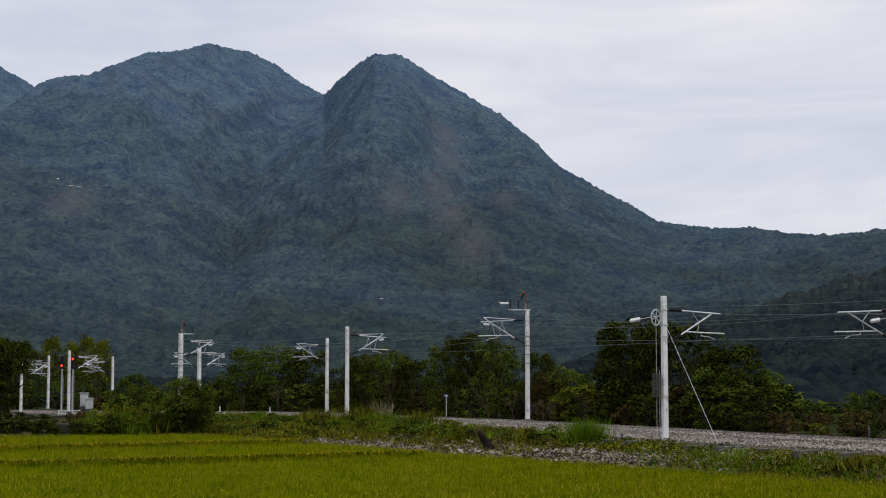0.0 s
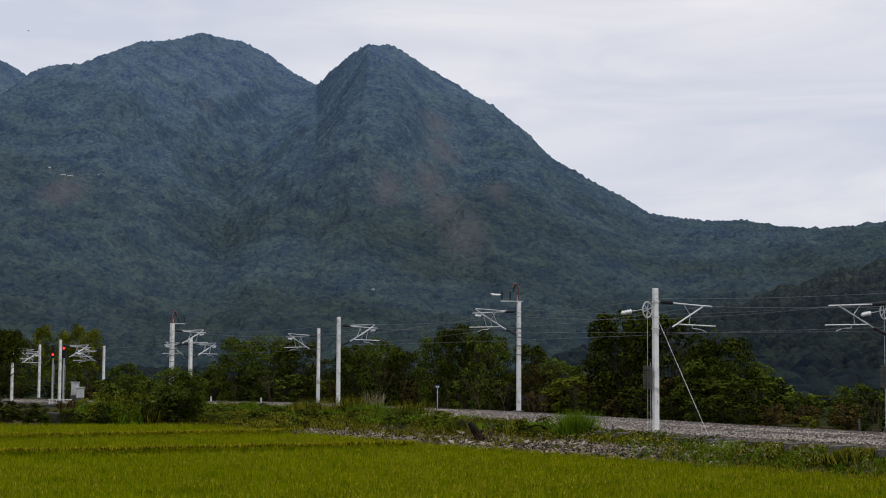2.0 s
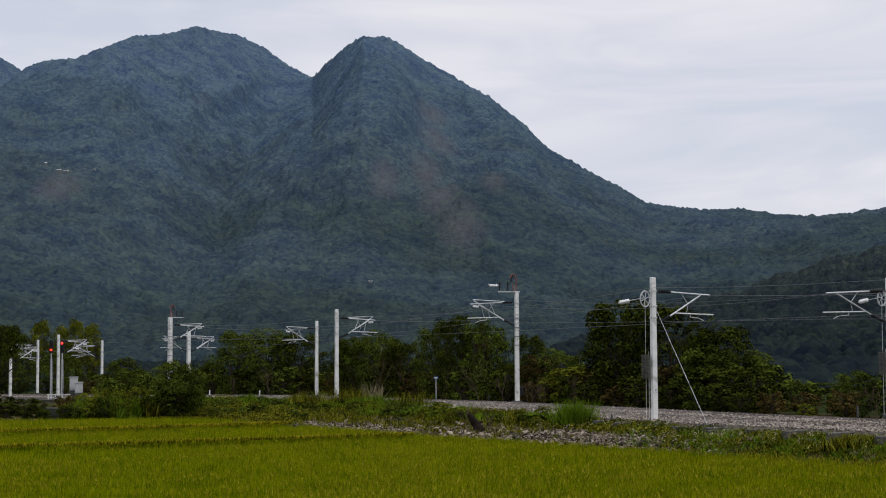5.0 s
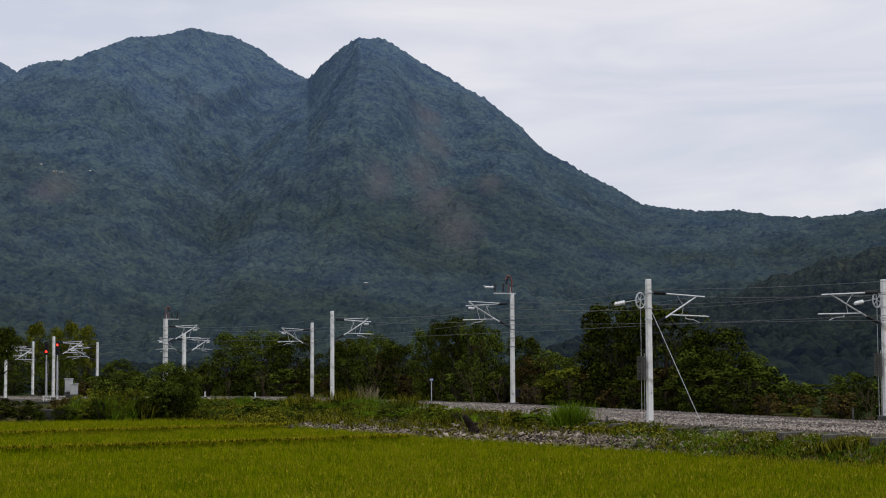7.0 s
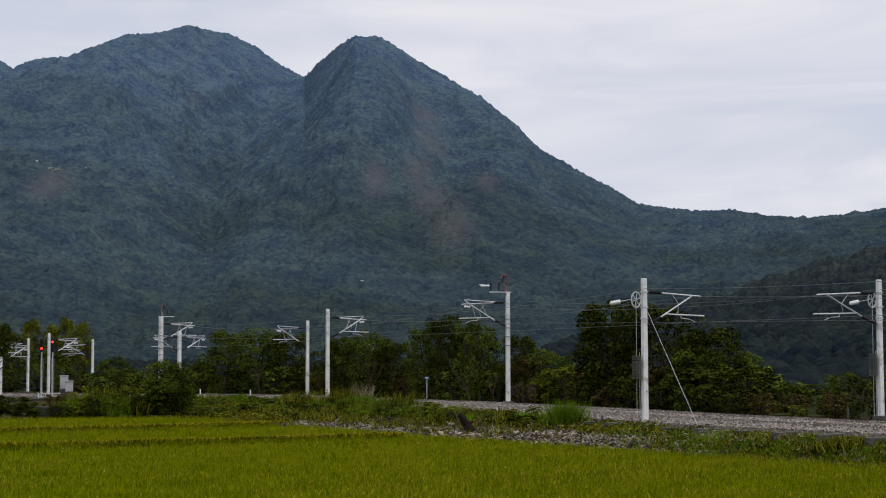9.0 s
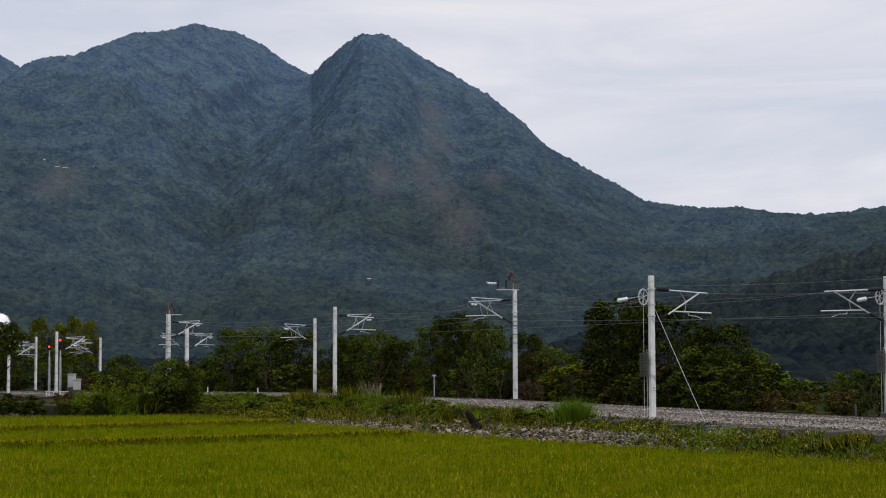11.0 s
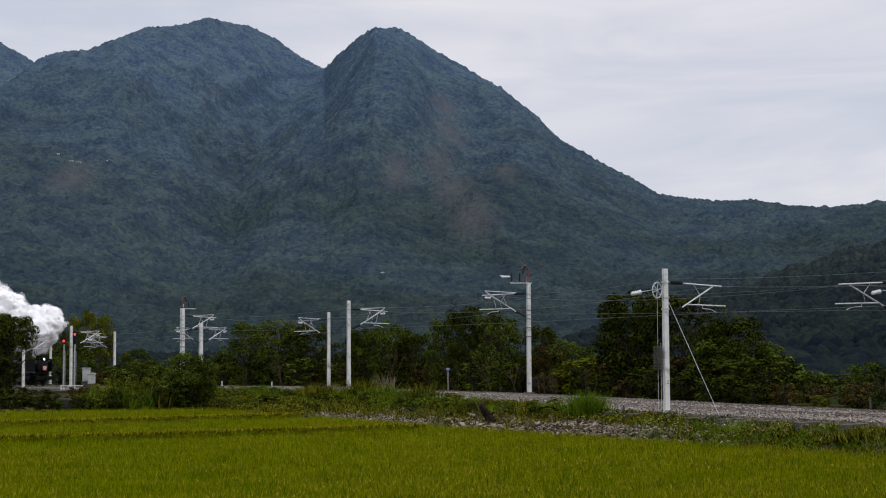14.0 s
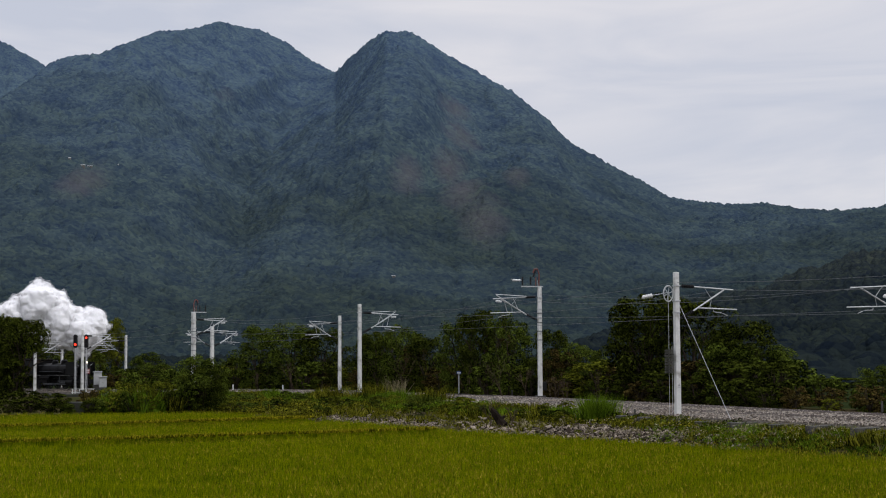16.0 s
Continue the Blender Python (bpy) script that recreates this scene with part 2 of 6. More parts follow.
def forest_material(name, low, high, crown_size, slips, gloss=0.0, heights=None, spread=1.0, ragged=0.5):
    """Broadleaf forest, haze painted into its base colour: each crown its own green and its own dome, with earth-brown
    slips.
    """
    m = bpy.data.materials.new(name)
    m.use_nodes = True
    n, l = m.node_tree.nodes, m.node_tree.links
    b = n["Principled BSDF"]
    b.inputs["Roughness"].default_value = 0.9
    b.inputs["Specular IOR Level"].default_value = gloss
    geo = n.new("ShaderNodeNewGeometry")
    vor = n.new("ShaderNodeTexVoronoi")
    vor.inputs["Scale"].default_value = 1 / crown_size
    l.new(geo.outputs["Position"], vor.inputs["Vector"])
    sep = n.new("ShaderNodeSeparateColor")
    l.new(vor.outputs["Color"], sep.inputs["Color"])
    big, mid = n.new("ShaderNodeTexNoise"), n.new("ShaderNodeTexNoise")
    big.inputs["Scale"].default_value, big.inputs["Detail"].default_value = 1 / 420.0, 5.0
    mid.inputs["Scale"].default_value, mid.inputs["Detail"].default_value = 1 / 45.0, 5.0
    l.new(geo.outputs["Position"], big.inputs["Vector"])
    l.new(geo.outputs["Position"], mid.inputs["Vector"])

    def ramp(src, p0, c0, p1, c1):
        r = n.new("ShaderNodeValToRGB")
        r.color_ramp.elements[0].position, r.color_ramp.elements[0].color = p0, (*c0, 1)
        r.color_ramp.elements[1].position, r.color_ramp.elements[1].color = p1, (*c1, 1)
        l.new(src, r.inputs["Fac"])
        return r.outputs["Color"]

    def mix(fac, a, c, kind="MIX"):
        x = n.new("ShaderNodeMix")
        x.data_type, x.blend_type = "RGBA", kind
        for sock, v in (("Factor", fac), ("A", a), ("B", c)):
            if isinstance(v, float):
                x.inputs[sock].default_value = v
            else:
                l.new(v, x.inputs[sock])
        return x.outputs["Result"]

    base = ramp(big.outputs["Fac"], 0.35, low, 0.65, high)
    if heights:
        # base colour by height above the valley, blue air haze painted in, with a ragged border
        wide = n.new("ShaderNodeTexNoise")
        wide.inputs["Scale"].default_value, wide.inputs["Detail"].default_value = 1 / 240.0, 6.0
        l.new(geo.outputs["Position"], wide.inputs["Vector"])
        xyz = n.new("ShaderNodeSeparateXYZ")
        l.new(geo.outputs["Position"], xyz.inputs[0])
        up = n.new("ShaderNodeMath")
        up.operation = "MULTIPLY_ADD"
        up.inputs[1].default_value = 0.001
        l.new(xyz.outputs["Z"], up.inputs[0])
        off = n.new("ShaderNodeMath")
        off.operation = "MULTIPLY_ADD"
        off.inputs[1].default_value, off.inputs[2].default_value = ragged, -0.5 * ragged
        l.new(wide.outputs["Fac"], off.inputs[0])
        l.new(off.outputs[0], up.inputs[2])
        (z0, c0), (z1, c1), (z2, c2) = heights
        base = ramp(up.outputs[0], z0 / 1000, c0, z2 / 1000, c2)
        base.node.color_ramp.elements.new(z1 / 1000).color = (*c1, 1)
    crown = ramp(sep.outputs["Red"], 0.0, tuple(1 - spread * v for v in (0.30, 0.27, 0.18)), 1.0, tuple(1 + spread * v for v in (0.36, 0.28, 0.04)))
    tone = mix(1.0, base, crown, "MULTIPLY")
    patch = ramp(mid.outputs["Fac"], 0.36, (0.80, 0.82, 0.88), 0.64, (1.24, 1.20, 1.04))
    tone = mix(1.0, tone, patch, "MULTIPLY")
    # old landslides, bare and half overgrown
    slip = None
    for (sx, sy, sz), rad in slips:
        d = n.new("ShaderNodeVectorMath")
        d.operation = "SUBTRACT"
        d.inputs[1].default_value = (sx, sy, sz)
        l.new(geo.outputs["Position"], d.inputs[0])
        sc = n.new("ShaderNodeVectorMath")
        sc.operation = "MULTIPLY"
        sc.inputs[1].default_value = (1.0 / (rad * 0.62), 0.25 / rad, 1.0 / rad)
        l.new(d.outputs["Vector"], sc.inputs[0])
        ln = n.new("ShaderNodeVectorMath")
        ln.operation = "LENGTH"
        l.new(sc.outputs["Vector"], ln.inputs[0])
        if slip is None:
            slip = ln.outputs["Value"]
        else:
            mn = n.new("ShaderNodeMath")
            mn.operation = "MINIMUM"
            l.new(slip, mn.inputs[0])
            l.new(ln.outputs["Value"], mn.inputs[1])
            slip = mn.outputs[0]
    rag = n.new("ShaderNodeMath")
    rag.operation = "MULTIPLY_ADD"
    rag.inputs[1].default_value = 1.3
    l.new(mid.outputs["Fac"], rag.inputs[0])
    l.new(slip, rag.inputs[2])
    mask = ramp(rag.outputs[0], 0.0, (0.85, 0.85, 0.85), 0.95, (0, 0, 0))
    mask_node = mask.node
    half = n.new("ShaderNodeMath")
    half.operation = "MULTIPLY"
    half.inputs[1].default_value = 0.50
    l.new(rag.outputs[0], half.inputs[0])
    l.new(half.outputs[0], mask_node.inputs["Fac"])
    earth = n.new("ShaderNodeRGB")
    earth.outputs[0].default_value = (0.088, 0.083, 0.086, 1)
    tone = mix(mask, tone, earth.outputs[0])
    l.new(tone, b.inputs["Base Color"])
    # domes of the crowns at two sizes
    fine = n.new("ShaderNodeTexVoronoi")
    fine.inputs["Scale"].default_value = 2.6 / crown_size
    l.new(geo.outputs["Position"], fine.inputs["Vector"])
    last = None
    for src, dist in ((vor, crown_size * 0.55), (fine, crown_size * 0.2)):
        bn = n.new("ShaderNodeBump")
        bn.invert = True
        bn.inputs["Strength"].default_value, bn.inputs["Distance"].default_value = 0.6, dist
        l.new(src.outputs["Distance"], bn.inputs["Height"])
        if last is not None:
            l.new(last, bn.inputs["Normal"])
        last = bn.outputs["Normal"]
    l.new(last, b.inputs["Normal"])
    return m


# base colours hold the blue haze of distance, paler upwards; foothill darker low down
M_FOREST = forest_material("hazed_mountain_forest", (0.0270, 0.0480, 0.083), (0.0420, 0.0680, 0.094), 4.2, (((0, 2411, 357), 41), ((8, 2219, 298), 41), ((-6, 1987, 235), 37), ((-55, 1899, 218), 32), ((10, 1899, 188), 41), ((31, 1787, 146), 41), ((73, 1986, 214), 27), ((-378, 2608, 446), 24), ((-316, 2092, 319), 23), ((-406, 1794, 191), 34)), heights=((40, (0.0222, 0.0340, 0.0405)), (230, (0.0330, 0.0520, 0.0735)), (520, (0.0490, 0.0785, 0.1260))))
M_FOOTHILL = forest_material("hazed_foothill_forest", (0.0150, 0.0220, 0.0275), (0.0310, 0.0390, 0.0390), 2.0, (((300, 1200, 60), 14),), heights=((2, (0.0100, 0.0150, 0.0185)), (40, (0.0160, 0.0225, 0.0275)), (105, (0.0260, 0.0345, 0.0385))), spread=1.25, ragged=0.10)


# ---------------------------------------------------------------- mesh helpers
def part(name, bm, mat, parent=None, label="", smooth=False):
    """Links a bmesh as one mesh object under a thing or a part."""
    me = bpy.data.meshes.new(name)
    if smooth:
        for f in bm.faces:
            f.smooth = True
    bm.to_mesh(me)
    bm.free()
    me.materials.append(mat)
    ob = new(name, me)
    if parent is not None:
        ob.parent = parent
    if label:
        ob["label"] = label
    return ob


def share(name, me, m, parent=None):
    ob = new(name, me)
    if parent is not None:
        ob.parent = parent
    ob.matrix_basis = m
    return ob


def empty(name, m, label, category, group="", kind=""):
    ob = new(name)
    ob.matrix_basis = m
    return tagged(ob, label, category, group, kind)


def from_arrays(name, verts, faces, mat, smooth=False):
    """verts (n,3), faces (m,3) or (m,4): one mesh, quickly."""
    me = bpy.data.meshes.new(name)
    v, f = np.asarray(verts, np.float32), np.asarray(faces, np.int32)
    k = f.shape[1]
    me.vertices.add(len(v))
    me.vertices.foreach_set("co", v.ravel())
    me.loops.add(f.size)
    me.loops.foreach_set("vertex_index", f.ravel())
    me.polygons.add(len(f))
    me.polygons.foreach_set("loop_start", np.arange(0, f.size, k, dtype=np.int32))
    if smooth:
        me.polygons.foreach_set("use_smooth", np.ones(len(f), bool))
    me.update(calc_edges=True)
    me.materials.append(mat)
    return me


def box(bm, cx, cy, cz, sx, sy, sz, bevel=0.0, m=None, taper=1.0):
    g = bmesh.ops.create_cube(bm, size=1.0)
    for v in g["verts"]:
        k = taper if v.co.z > 0 else 1.0
        v.co = Vector((v.co.x * sx * k + cx, v.co.y * sy * k + cy, v.co.z * sz + cz))
    if bevel:
        es = list({e for v in g["verts"] for e in v.link_edges})
        r = bmesh.ops.bevel(bm, geom=es, offset=bevel, segments=1, affect="EDGES")
        vs = r["verts"]
    else:
        vs = g["verts"]
    if m is not None:
        for v in vs:
            v.co = m @ v.co
    return vs


def tube(bm, a, b, r0, r1=None, n=8):
    """A round bar from a to b."""
    a, b = Vector(a), Vector(b)
    r1 = r0 if r1 is None else r1
    d = b - a
    g = bmesh.ops.create_cone(bm, cap_ends=True, segments=n, radius1=r0, radius2=r1, depth=d.length)
    q = d.to_track_quat("Z", "Y").to_matrix().to_4x4()
    m = Matrix.Translation((a + b) / 2) @ q
    for v in g["verts"]:
        v.co = m @ v.co


def ribbed(bm, a, b, r, ribs=6):
    """An insulator: a core with sheds."""
    a, b = Vector(a), Vector(b)
    tube(bm, a, b, r * 0.5)
    for i in range(ribs):
        p, q = a.lerp(b, (i + 0.2) / ribs), a.lerp(b, (i + 0.75) / ribs)
        tube(bm, p, q, r, r * 0.7)


def bent(bm, pts, r, n=6):
    for p, q in zip(pts, pts[1:]):
        tube(bm, p, q, r, n=n)


# ---------------------------------------------------------------- plan of the line
def spline(nodes, per=24):
    """Catmull-Rom through the nodes."""
    p = np.array(nodes, float)
    p = np.vstack([2 * p[0] - p[1], p, 2 * p[-1] - p[-2]])
    out = []
    for i in range(1, len(p) - 2):
        for u in np.arange(per) / per:
            a, b, c, d = p[i - 1:i + 3]
            out.append(0.5 * (2 * b + (c - a) * u + (2 * a - 5 * b + 4 * c - d) * u * u + (3 * b - a - 3 * c + d) * u ** 3))
    out.append(p[-2])
    return np.array(out)


# near edge of the ballast bed and the edge of the paddy below it: x, y, z
NEAR = spline([(36, 38, 1.05), (18, 65, 1.03), (10.6, 77.5, 1.03), (2.8, 98, 0.98), (-7.5, 127, 0.80), (-24, 160, 0.52), (-38.5, 178, 0.16), (-55, 193, -0.03), (-85, 212, -0.1), (-125, 230, -0.1)])
TOE = spline([(31, 37, 0), (16.9, 60.4, 0), (9.3, 71.4, 0), (1.2, 84.4, 0), (-8.5, 101, 0), (-18, 114.5, 0), (-31, 110, 0), (-47, 105, 0), (-80, 100, 0), (-125, 96, 0)])
TAN = np.gradient(NEAR[:, :2], axis=0)
TAN /= np.linalg.norm(TAN, axis=1)[:, None]
NORM = np.stack([TAN[:, 1], -TAN[:, 0]], 1)  # points across the bed, away from the paddy
ARC = np.concatenate([[0], np.cumsum(np.linalg.norm(np.diff(NEAR[:, :2], axis=0), axis=1))])
BED = 9.6
FLOOR = -0.35


def on_line(s, across=0.0):
    """Place on the line s metres along, so far across from the near edge; its height and heading."""
    x, y, z = (float(np.interp(s, ARC, NEAR[:, k])) for k in range(3))
    nx, ny = (float(np.interp(s, ARC, NORM[:, k])) for k in range(2))
    return Vector((x + nx * across, y + ny * across, z)), math.degrees(math.atan2(-nx, ny))


def near_s(x, y):
    return float(ARC[np.argmin((NEAR[:, 0] - x) ** 2 + (NEAR[:, 1] - y) ** 2)])


# ---------------------------------------------------------------- ground, mountain
def grid_faces(nr, nc):
    i = np.arange(nr - 1)[:, None] * nc + np.arange(nc - 1)[None, :]
    return np.stack([i, i + 1, i + nc + 1, i + nc], -1).reshape(-1, 4)


_gx, _gy = np.meshgrid(np.linspace(-4600, 4600, 47), np.linspace(-4600, 4600, 47))
ground = new("ground", from_arrays("ground", np.stack([_gx.ravel(), _gy.ravel(), np.full(_gx.size, FLOOR - 0.05)], 1), grid_faces(47, 47), M_GROUND))
tagged(ground, "flat green valley floor reaching to the foot of the mountain", "ground", kind="structure")


def value_noise(x, y, seed):
    """Smooth lattice noise in -1..1."""
    xi, yi = np.floor(x).astype(np.int64), np.floor(y).astype(np.int64)
    fx, fy = x - xi, y - yi
    fx, fy = fx * fx * (3 - 2 * fx), fy * fy * (3 - 2 * fy)

    def h(a, b):
        k = (a * 374761393 + b * 668265263 + seed * 974711) & 0x7FFFFFFF
        k = ((k ^ (k >> 13)) * 1274126177) & 0x7FFFFFFF
        return ((k ^ (k >> 16)) & 0xFFFF) / 32767.5 - 1

    return (h(xi, yi) * (1 - fx) + h(xi + 1, yi) * fx) * (1 - fy) + (h(xi, yi + 1) * (1 - fx) + h(xi + 1, yi + 1) * fx) * fy


def fractal(x, y, size, seed, octaves=5, ridged=False):
    out, amp, tot = 0, 1.0, 0
    for k in range(octaves):
        v = value_noise(x / size, y / size, seed + 17 * k)
        out = out + amp * (1 - 2 * np.abs(v) if ridged else v)
        tot, amp, size = tot + amp, amp * 0.5, size * 0.5
    return out / tot


# crests: bearing in degrees, distance, height; then where the slope starts and how hollow it is
CREST_TWIN = [(-26, 3300, 380), (-16.83, 3447, 488), (-15.0, 3519, 572), (-14.11, 3608, 637), (-13.51, 3651, 663), (-12.46, 3686, 675), (-11.6, 3726, 707), (-10.54, 3763, 746),
      (-9.46, 3801, 761), (-8.97, 3796, 767), (-8.29, 3789, 783), (-7.49, 3731, 759), (-6.9, 3676, 744), (-5.9, 3568, 694), (-5.1, 3463, 638), (-4.22, 3359, 592),
      (-2.89, 3304, 500), (-1.28, 3300, 400), (6, 3300, 100)]
CREST_PEAK = [(-26, 2900, 60), (-14, 3000, 240), (-11, 3090, 330), (-9, 3160, 405), (-7.5, 3230, 470), (-6.07, 3290, 535), (-5.0, 3310, 568), (-4.22, 3308, 584), (-3.7, 3206, 598), (-3.1, 3104, 607), (-2.44, 3002, 609), (-1.45, 2980, 602), (-0.48, 2950, 562),
      (0.92, 2900, 511), (2.13, 2861, 467), (3.13, 2824, 422), (4.12, 2787, 369), (5.11, 2750, 336), (5.88, 2714, 310), (6.69, 2668, 285), (7.47, 2622, 257), (8.25, 2576, 243),
      (9.62, 2535, 234), (10.78, 2494, 232), (12.12, 2454, 218), (13.45, 2416, 211), (14.58, 2376, 212), (17.36, 2409, 228), (26, 2500, 240)]
CREST_FAR = [(-26, 4600, 1000), (-17.28, 4560, 930), (-15.4, 4540, 852), (-14.74, 4530, 821), (-14.11, 4520, 792), (-13.1, 4510, 727), (-11.5, 4490, 602), (0, 4400, 200)]
CREST_SPUR = [(-2, 1500, -60), (4, 1508, 0), (7.0, 1513, 38), (9.0, 1517, 56), (10.5, 1527, 64), (11.6, 1532, 72), (12.7, 1545, 84), (13.9, 1570, 94), (15.8, 1630, 108), (18.0, 1680, 116), (26, 1700, 140)]
CRESTS = ((CREST_TWIN, 1250, 0.95), (CREST_PEAK, 1150, 1.05), (CREST_FAR, 3600, 1.0), (CREST_SPUR, 520, 0.8))


def terrain(az, r, which=(0, 1, 2)):
    """Height of the land, without trees, by bearing and distance."""
    x, y = r * np.sin(np.radians(az)), r * np.cos(np.radians(az))
    z = -1.5 + 1.5 * fractal(x, y, 220, 33, 3)
    for k, (crest, start, power) in enumerate(CRESTS):
        if k not in which:
            continue
        b, d, h = (np.array(c, float) for c in zip(*crest))
        top, far = np.interp(az, b, h), np.interp(az, b, d)
        if k == 3:
            top = top + 8.0 * fractal(az * 60, az * 0 + 3.0, 40, 7, 5)
        u = np.clip((r - start) / (far - start), 0, 1.6)
        rise = np.where(u < 1, u ** power, 1 - 1.2 * (u - 1))
        # the spurs and valleys of the rear range bend to one side on their way down
        mass = np.interp(az + 5.0 * np.clip(1 - u, 0, 1), b, h) if k == 0 else top
        # gullies and spurs, gone at the crest itself
        free = np.clip(u * 3, 0, 1) * np.clip((1 - u) * 5, 0, 1)
        gully = fractal(x * 1.2 + 90 * value_noise(x / 260, y / 260, 5), y * 0.38, 270, 40 + k, 4, True)
        swell = fractal(x, y, 800, 90 + k, 3)
        land = mass * rise + free * (0.088 * np.maximum(mass, 60) * gully + 0.075 * mass * swell) - (6 if k != 3 else 3)
        # nothing before a crest stands above it
        land = np.where(u < 1, np.minimum(land, 4 + (top - 6 - 4) * r / far), land)
        z = np.maximum(z, land)
    return z


def crowns(x, y, size, seed):
    """Tree crowns as domes on a jittered lattice: 0..1."""
    gx, gy = np.floor(x / size).astype(np.int64), np.floor(y / size).astype(np.int64)
    best = np.zeros(np.shape(x))
    for i in (-1, 0, 1):
        for j in (-1, 0, 1):
            a, b = gx + i, gy + j
            k = (a * 73856093 + b * 19349663 + seed) & 0x7FFFFFFF
            k = ((k ^ (k >> 13)) * 1274126177) & 0x7FFFFFFF
            px, py = (a + 0.5 + ((k & 255) / 255 - 0.5) * 0.8) * size, (b + 0.5 + (((k >> 8) & 255) / 255 - 0.5) * 0.8) * size
            rad = size * (0.55 + 0.35 * ((k >> 16) & 255) / 255)
            d2 = ((x - px) ** 2 + (y - py) ** 2) / rad ** 2
            best = np.maximum(best, np.sqrt(np.clip(1 - d2, 0, 1)) * (0.45 + 0.55 * ((k >> 4) & 255) / 255))
    return best


def build_land(name, label, mat, which, r, az, tall, size):
    A, Rr = np.meshgrid(az, r)
    x, y = Rr * np.sin(np.radians(A)), Rr * np.cos(np.radians(A))
    z = terrain(A, Rr, which)
    z = z + tall * crowns(x, y, size, 3) + 0.45 * tall * crowns(x + 7, y - 3, size * 0.72, 9) + 0.12 * tall * fractal(x, y, size * 0.5, 5, 2)
    z = z + 1.1 * tall * crowns(x, y, size * 3.0, 29)
    # single tall trees over the canopy
    z = z + 0.9 * tall * np.clip((crowns(x, y, size * 1.4, 17) - 0.72) / 0.28, 0, 1)
    z = z - 0.3 * tall
    z -= np.clip((r[0] + 60 - Rr) / 60, 0, 1) * tall * 1.2
    z[0] = -8.0
    ob = new(name, from_arrays(name, np.stack([x.ravel(), y.ravel(), z.ravel()], 1), grid_faces(len(r), len(az)), mat, True))
    tagged(ob, label, name, kind="structure")


def build_mountain():
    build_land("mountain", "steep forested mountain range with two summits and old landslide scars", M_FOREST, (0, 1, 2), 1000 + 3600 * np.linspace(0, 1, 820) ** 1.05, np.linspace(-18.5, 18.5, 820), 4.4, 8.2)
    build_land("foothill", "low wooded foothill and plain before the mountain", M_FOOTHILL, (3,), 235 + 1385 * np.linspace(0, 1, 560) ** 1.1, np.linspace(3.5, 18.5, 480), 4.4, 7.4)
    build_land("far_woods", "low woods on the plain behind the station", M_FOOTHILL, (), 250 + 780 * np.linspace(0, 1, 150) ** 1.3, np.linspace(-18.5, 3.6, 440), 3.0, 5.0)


build_mountain()


# ---------------------------------------------------------------- bank, ballast bed, rails
def loft(name, lines, mat, smooth=True):
    v = np.stack(lines)
    return from_arrays(name, v.reshape(-1, 3), grid_faces(v.shape[0], v.shape[1]), mat, smooth)


def line_at(across, dz=0.0):
    return np.column_stack([NEAR[:, 0] + NORM[:, 0] * across, NEAR[:, 1] + NORM[:, 1] * across, NEAR[:, 2] + dz])


def rough(a, amp, size, seed):
    a = a.copy()
    a[:, 2] += amp * fractal(a[:, 0], a[:, 1], size, seed, 3)
    return a


def resample(a, n):
    s = np.concatenate([[0], np.cumsum(np.linalg.norm(np.diff(a[:, :2], axis=0), axis=1))])
    t = np.linspace(0, s[-1], n)
    return np.column_stack([np.interp(t, s, a[:, k]) for k in range(3)])


def bank_point(i, u):
    """Place on the bank between the kerb (u = 0) and the paddy (u = 1)."""
    a, b = NEAR[i] - np.array([*NORM[i] * 0.25, 0.22]), TOE[i]
    low = np.array([b[0], b[1], FLOOR + 0.35])
    p = a + (low - a) * u
    p[2] = low[2] + (a[2] - low[2]) * (1 - u) ** 0.75
    return p


SIDE = []
for u in np.linspace(0, 1, 14):
    SIDE.append(rough(np.array([bank_point(i, u) for i in range(len(NEAR))]), 0.16 * math.sin(math.pi * min(1, u + 0.08)), 2.2, 60))
toe_in = TOE.copy()
toe_in[:, 2] = FLOOR - 0.1
SIDE.append(toe_in + np.array([0.0, -0.4, 0]))
embankment = new("embankment", loft("embankment", SIDE, M_SOIL))
tagged(embankment, "weedy earth bank with loose rubble below the railway", "embankment", kind="structure")

def mound(a):
    """Height of the ballast over the kerb."""
    return 0.03 + 0.13 * np.clip(np.minimum(a, BED - a) / 1.7, 0, 1)


bed_lines = [line_at(0.12, -0.35), line_at(0.12, 0.0)]
for a in np.linspace(0.4, BED - 0.4, 24):
    bed_lines.append(rough(line_at(a, mound(a)), 0.05, 0.8, 70))
bed_lines += [line_at(BED, 0.0), line_at(BED + 1.0, -0.6)]
ballast_bed = new("ballast_bed", loft("ballast_bed", bed_lines, M_BALLAST))
tagged(ballast_bed, "grey crushed-stone ballast bed under two tracks", "ballast", kind="structure")

verge_lines = [rough(line_at(a, d), 0.1, 1.5, 75) for a, d in ((BED + 0.3, -0.1), (BED + 1.5, -0.25), (BED + 5, -0.3), (BED + 11, -0.35), (BED + 16, -1.6))]
verge = new("verge", loft("verge", verge_lines, M_SOIL))
tagged(verge, "dark weedy verge on the far side of the tracks", "verge", kind="structure")


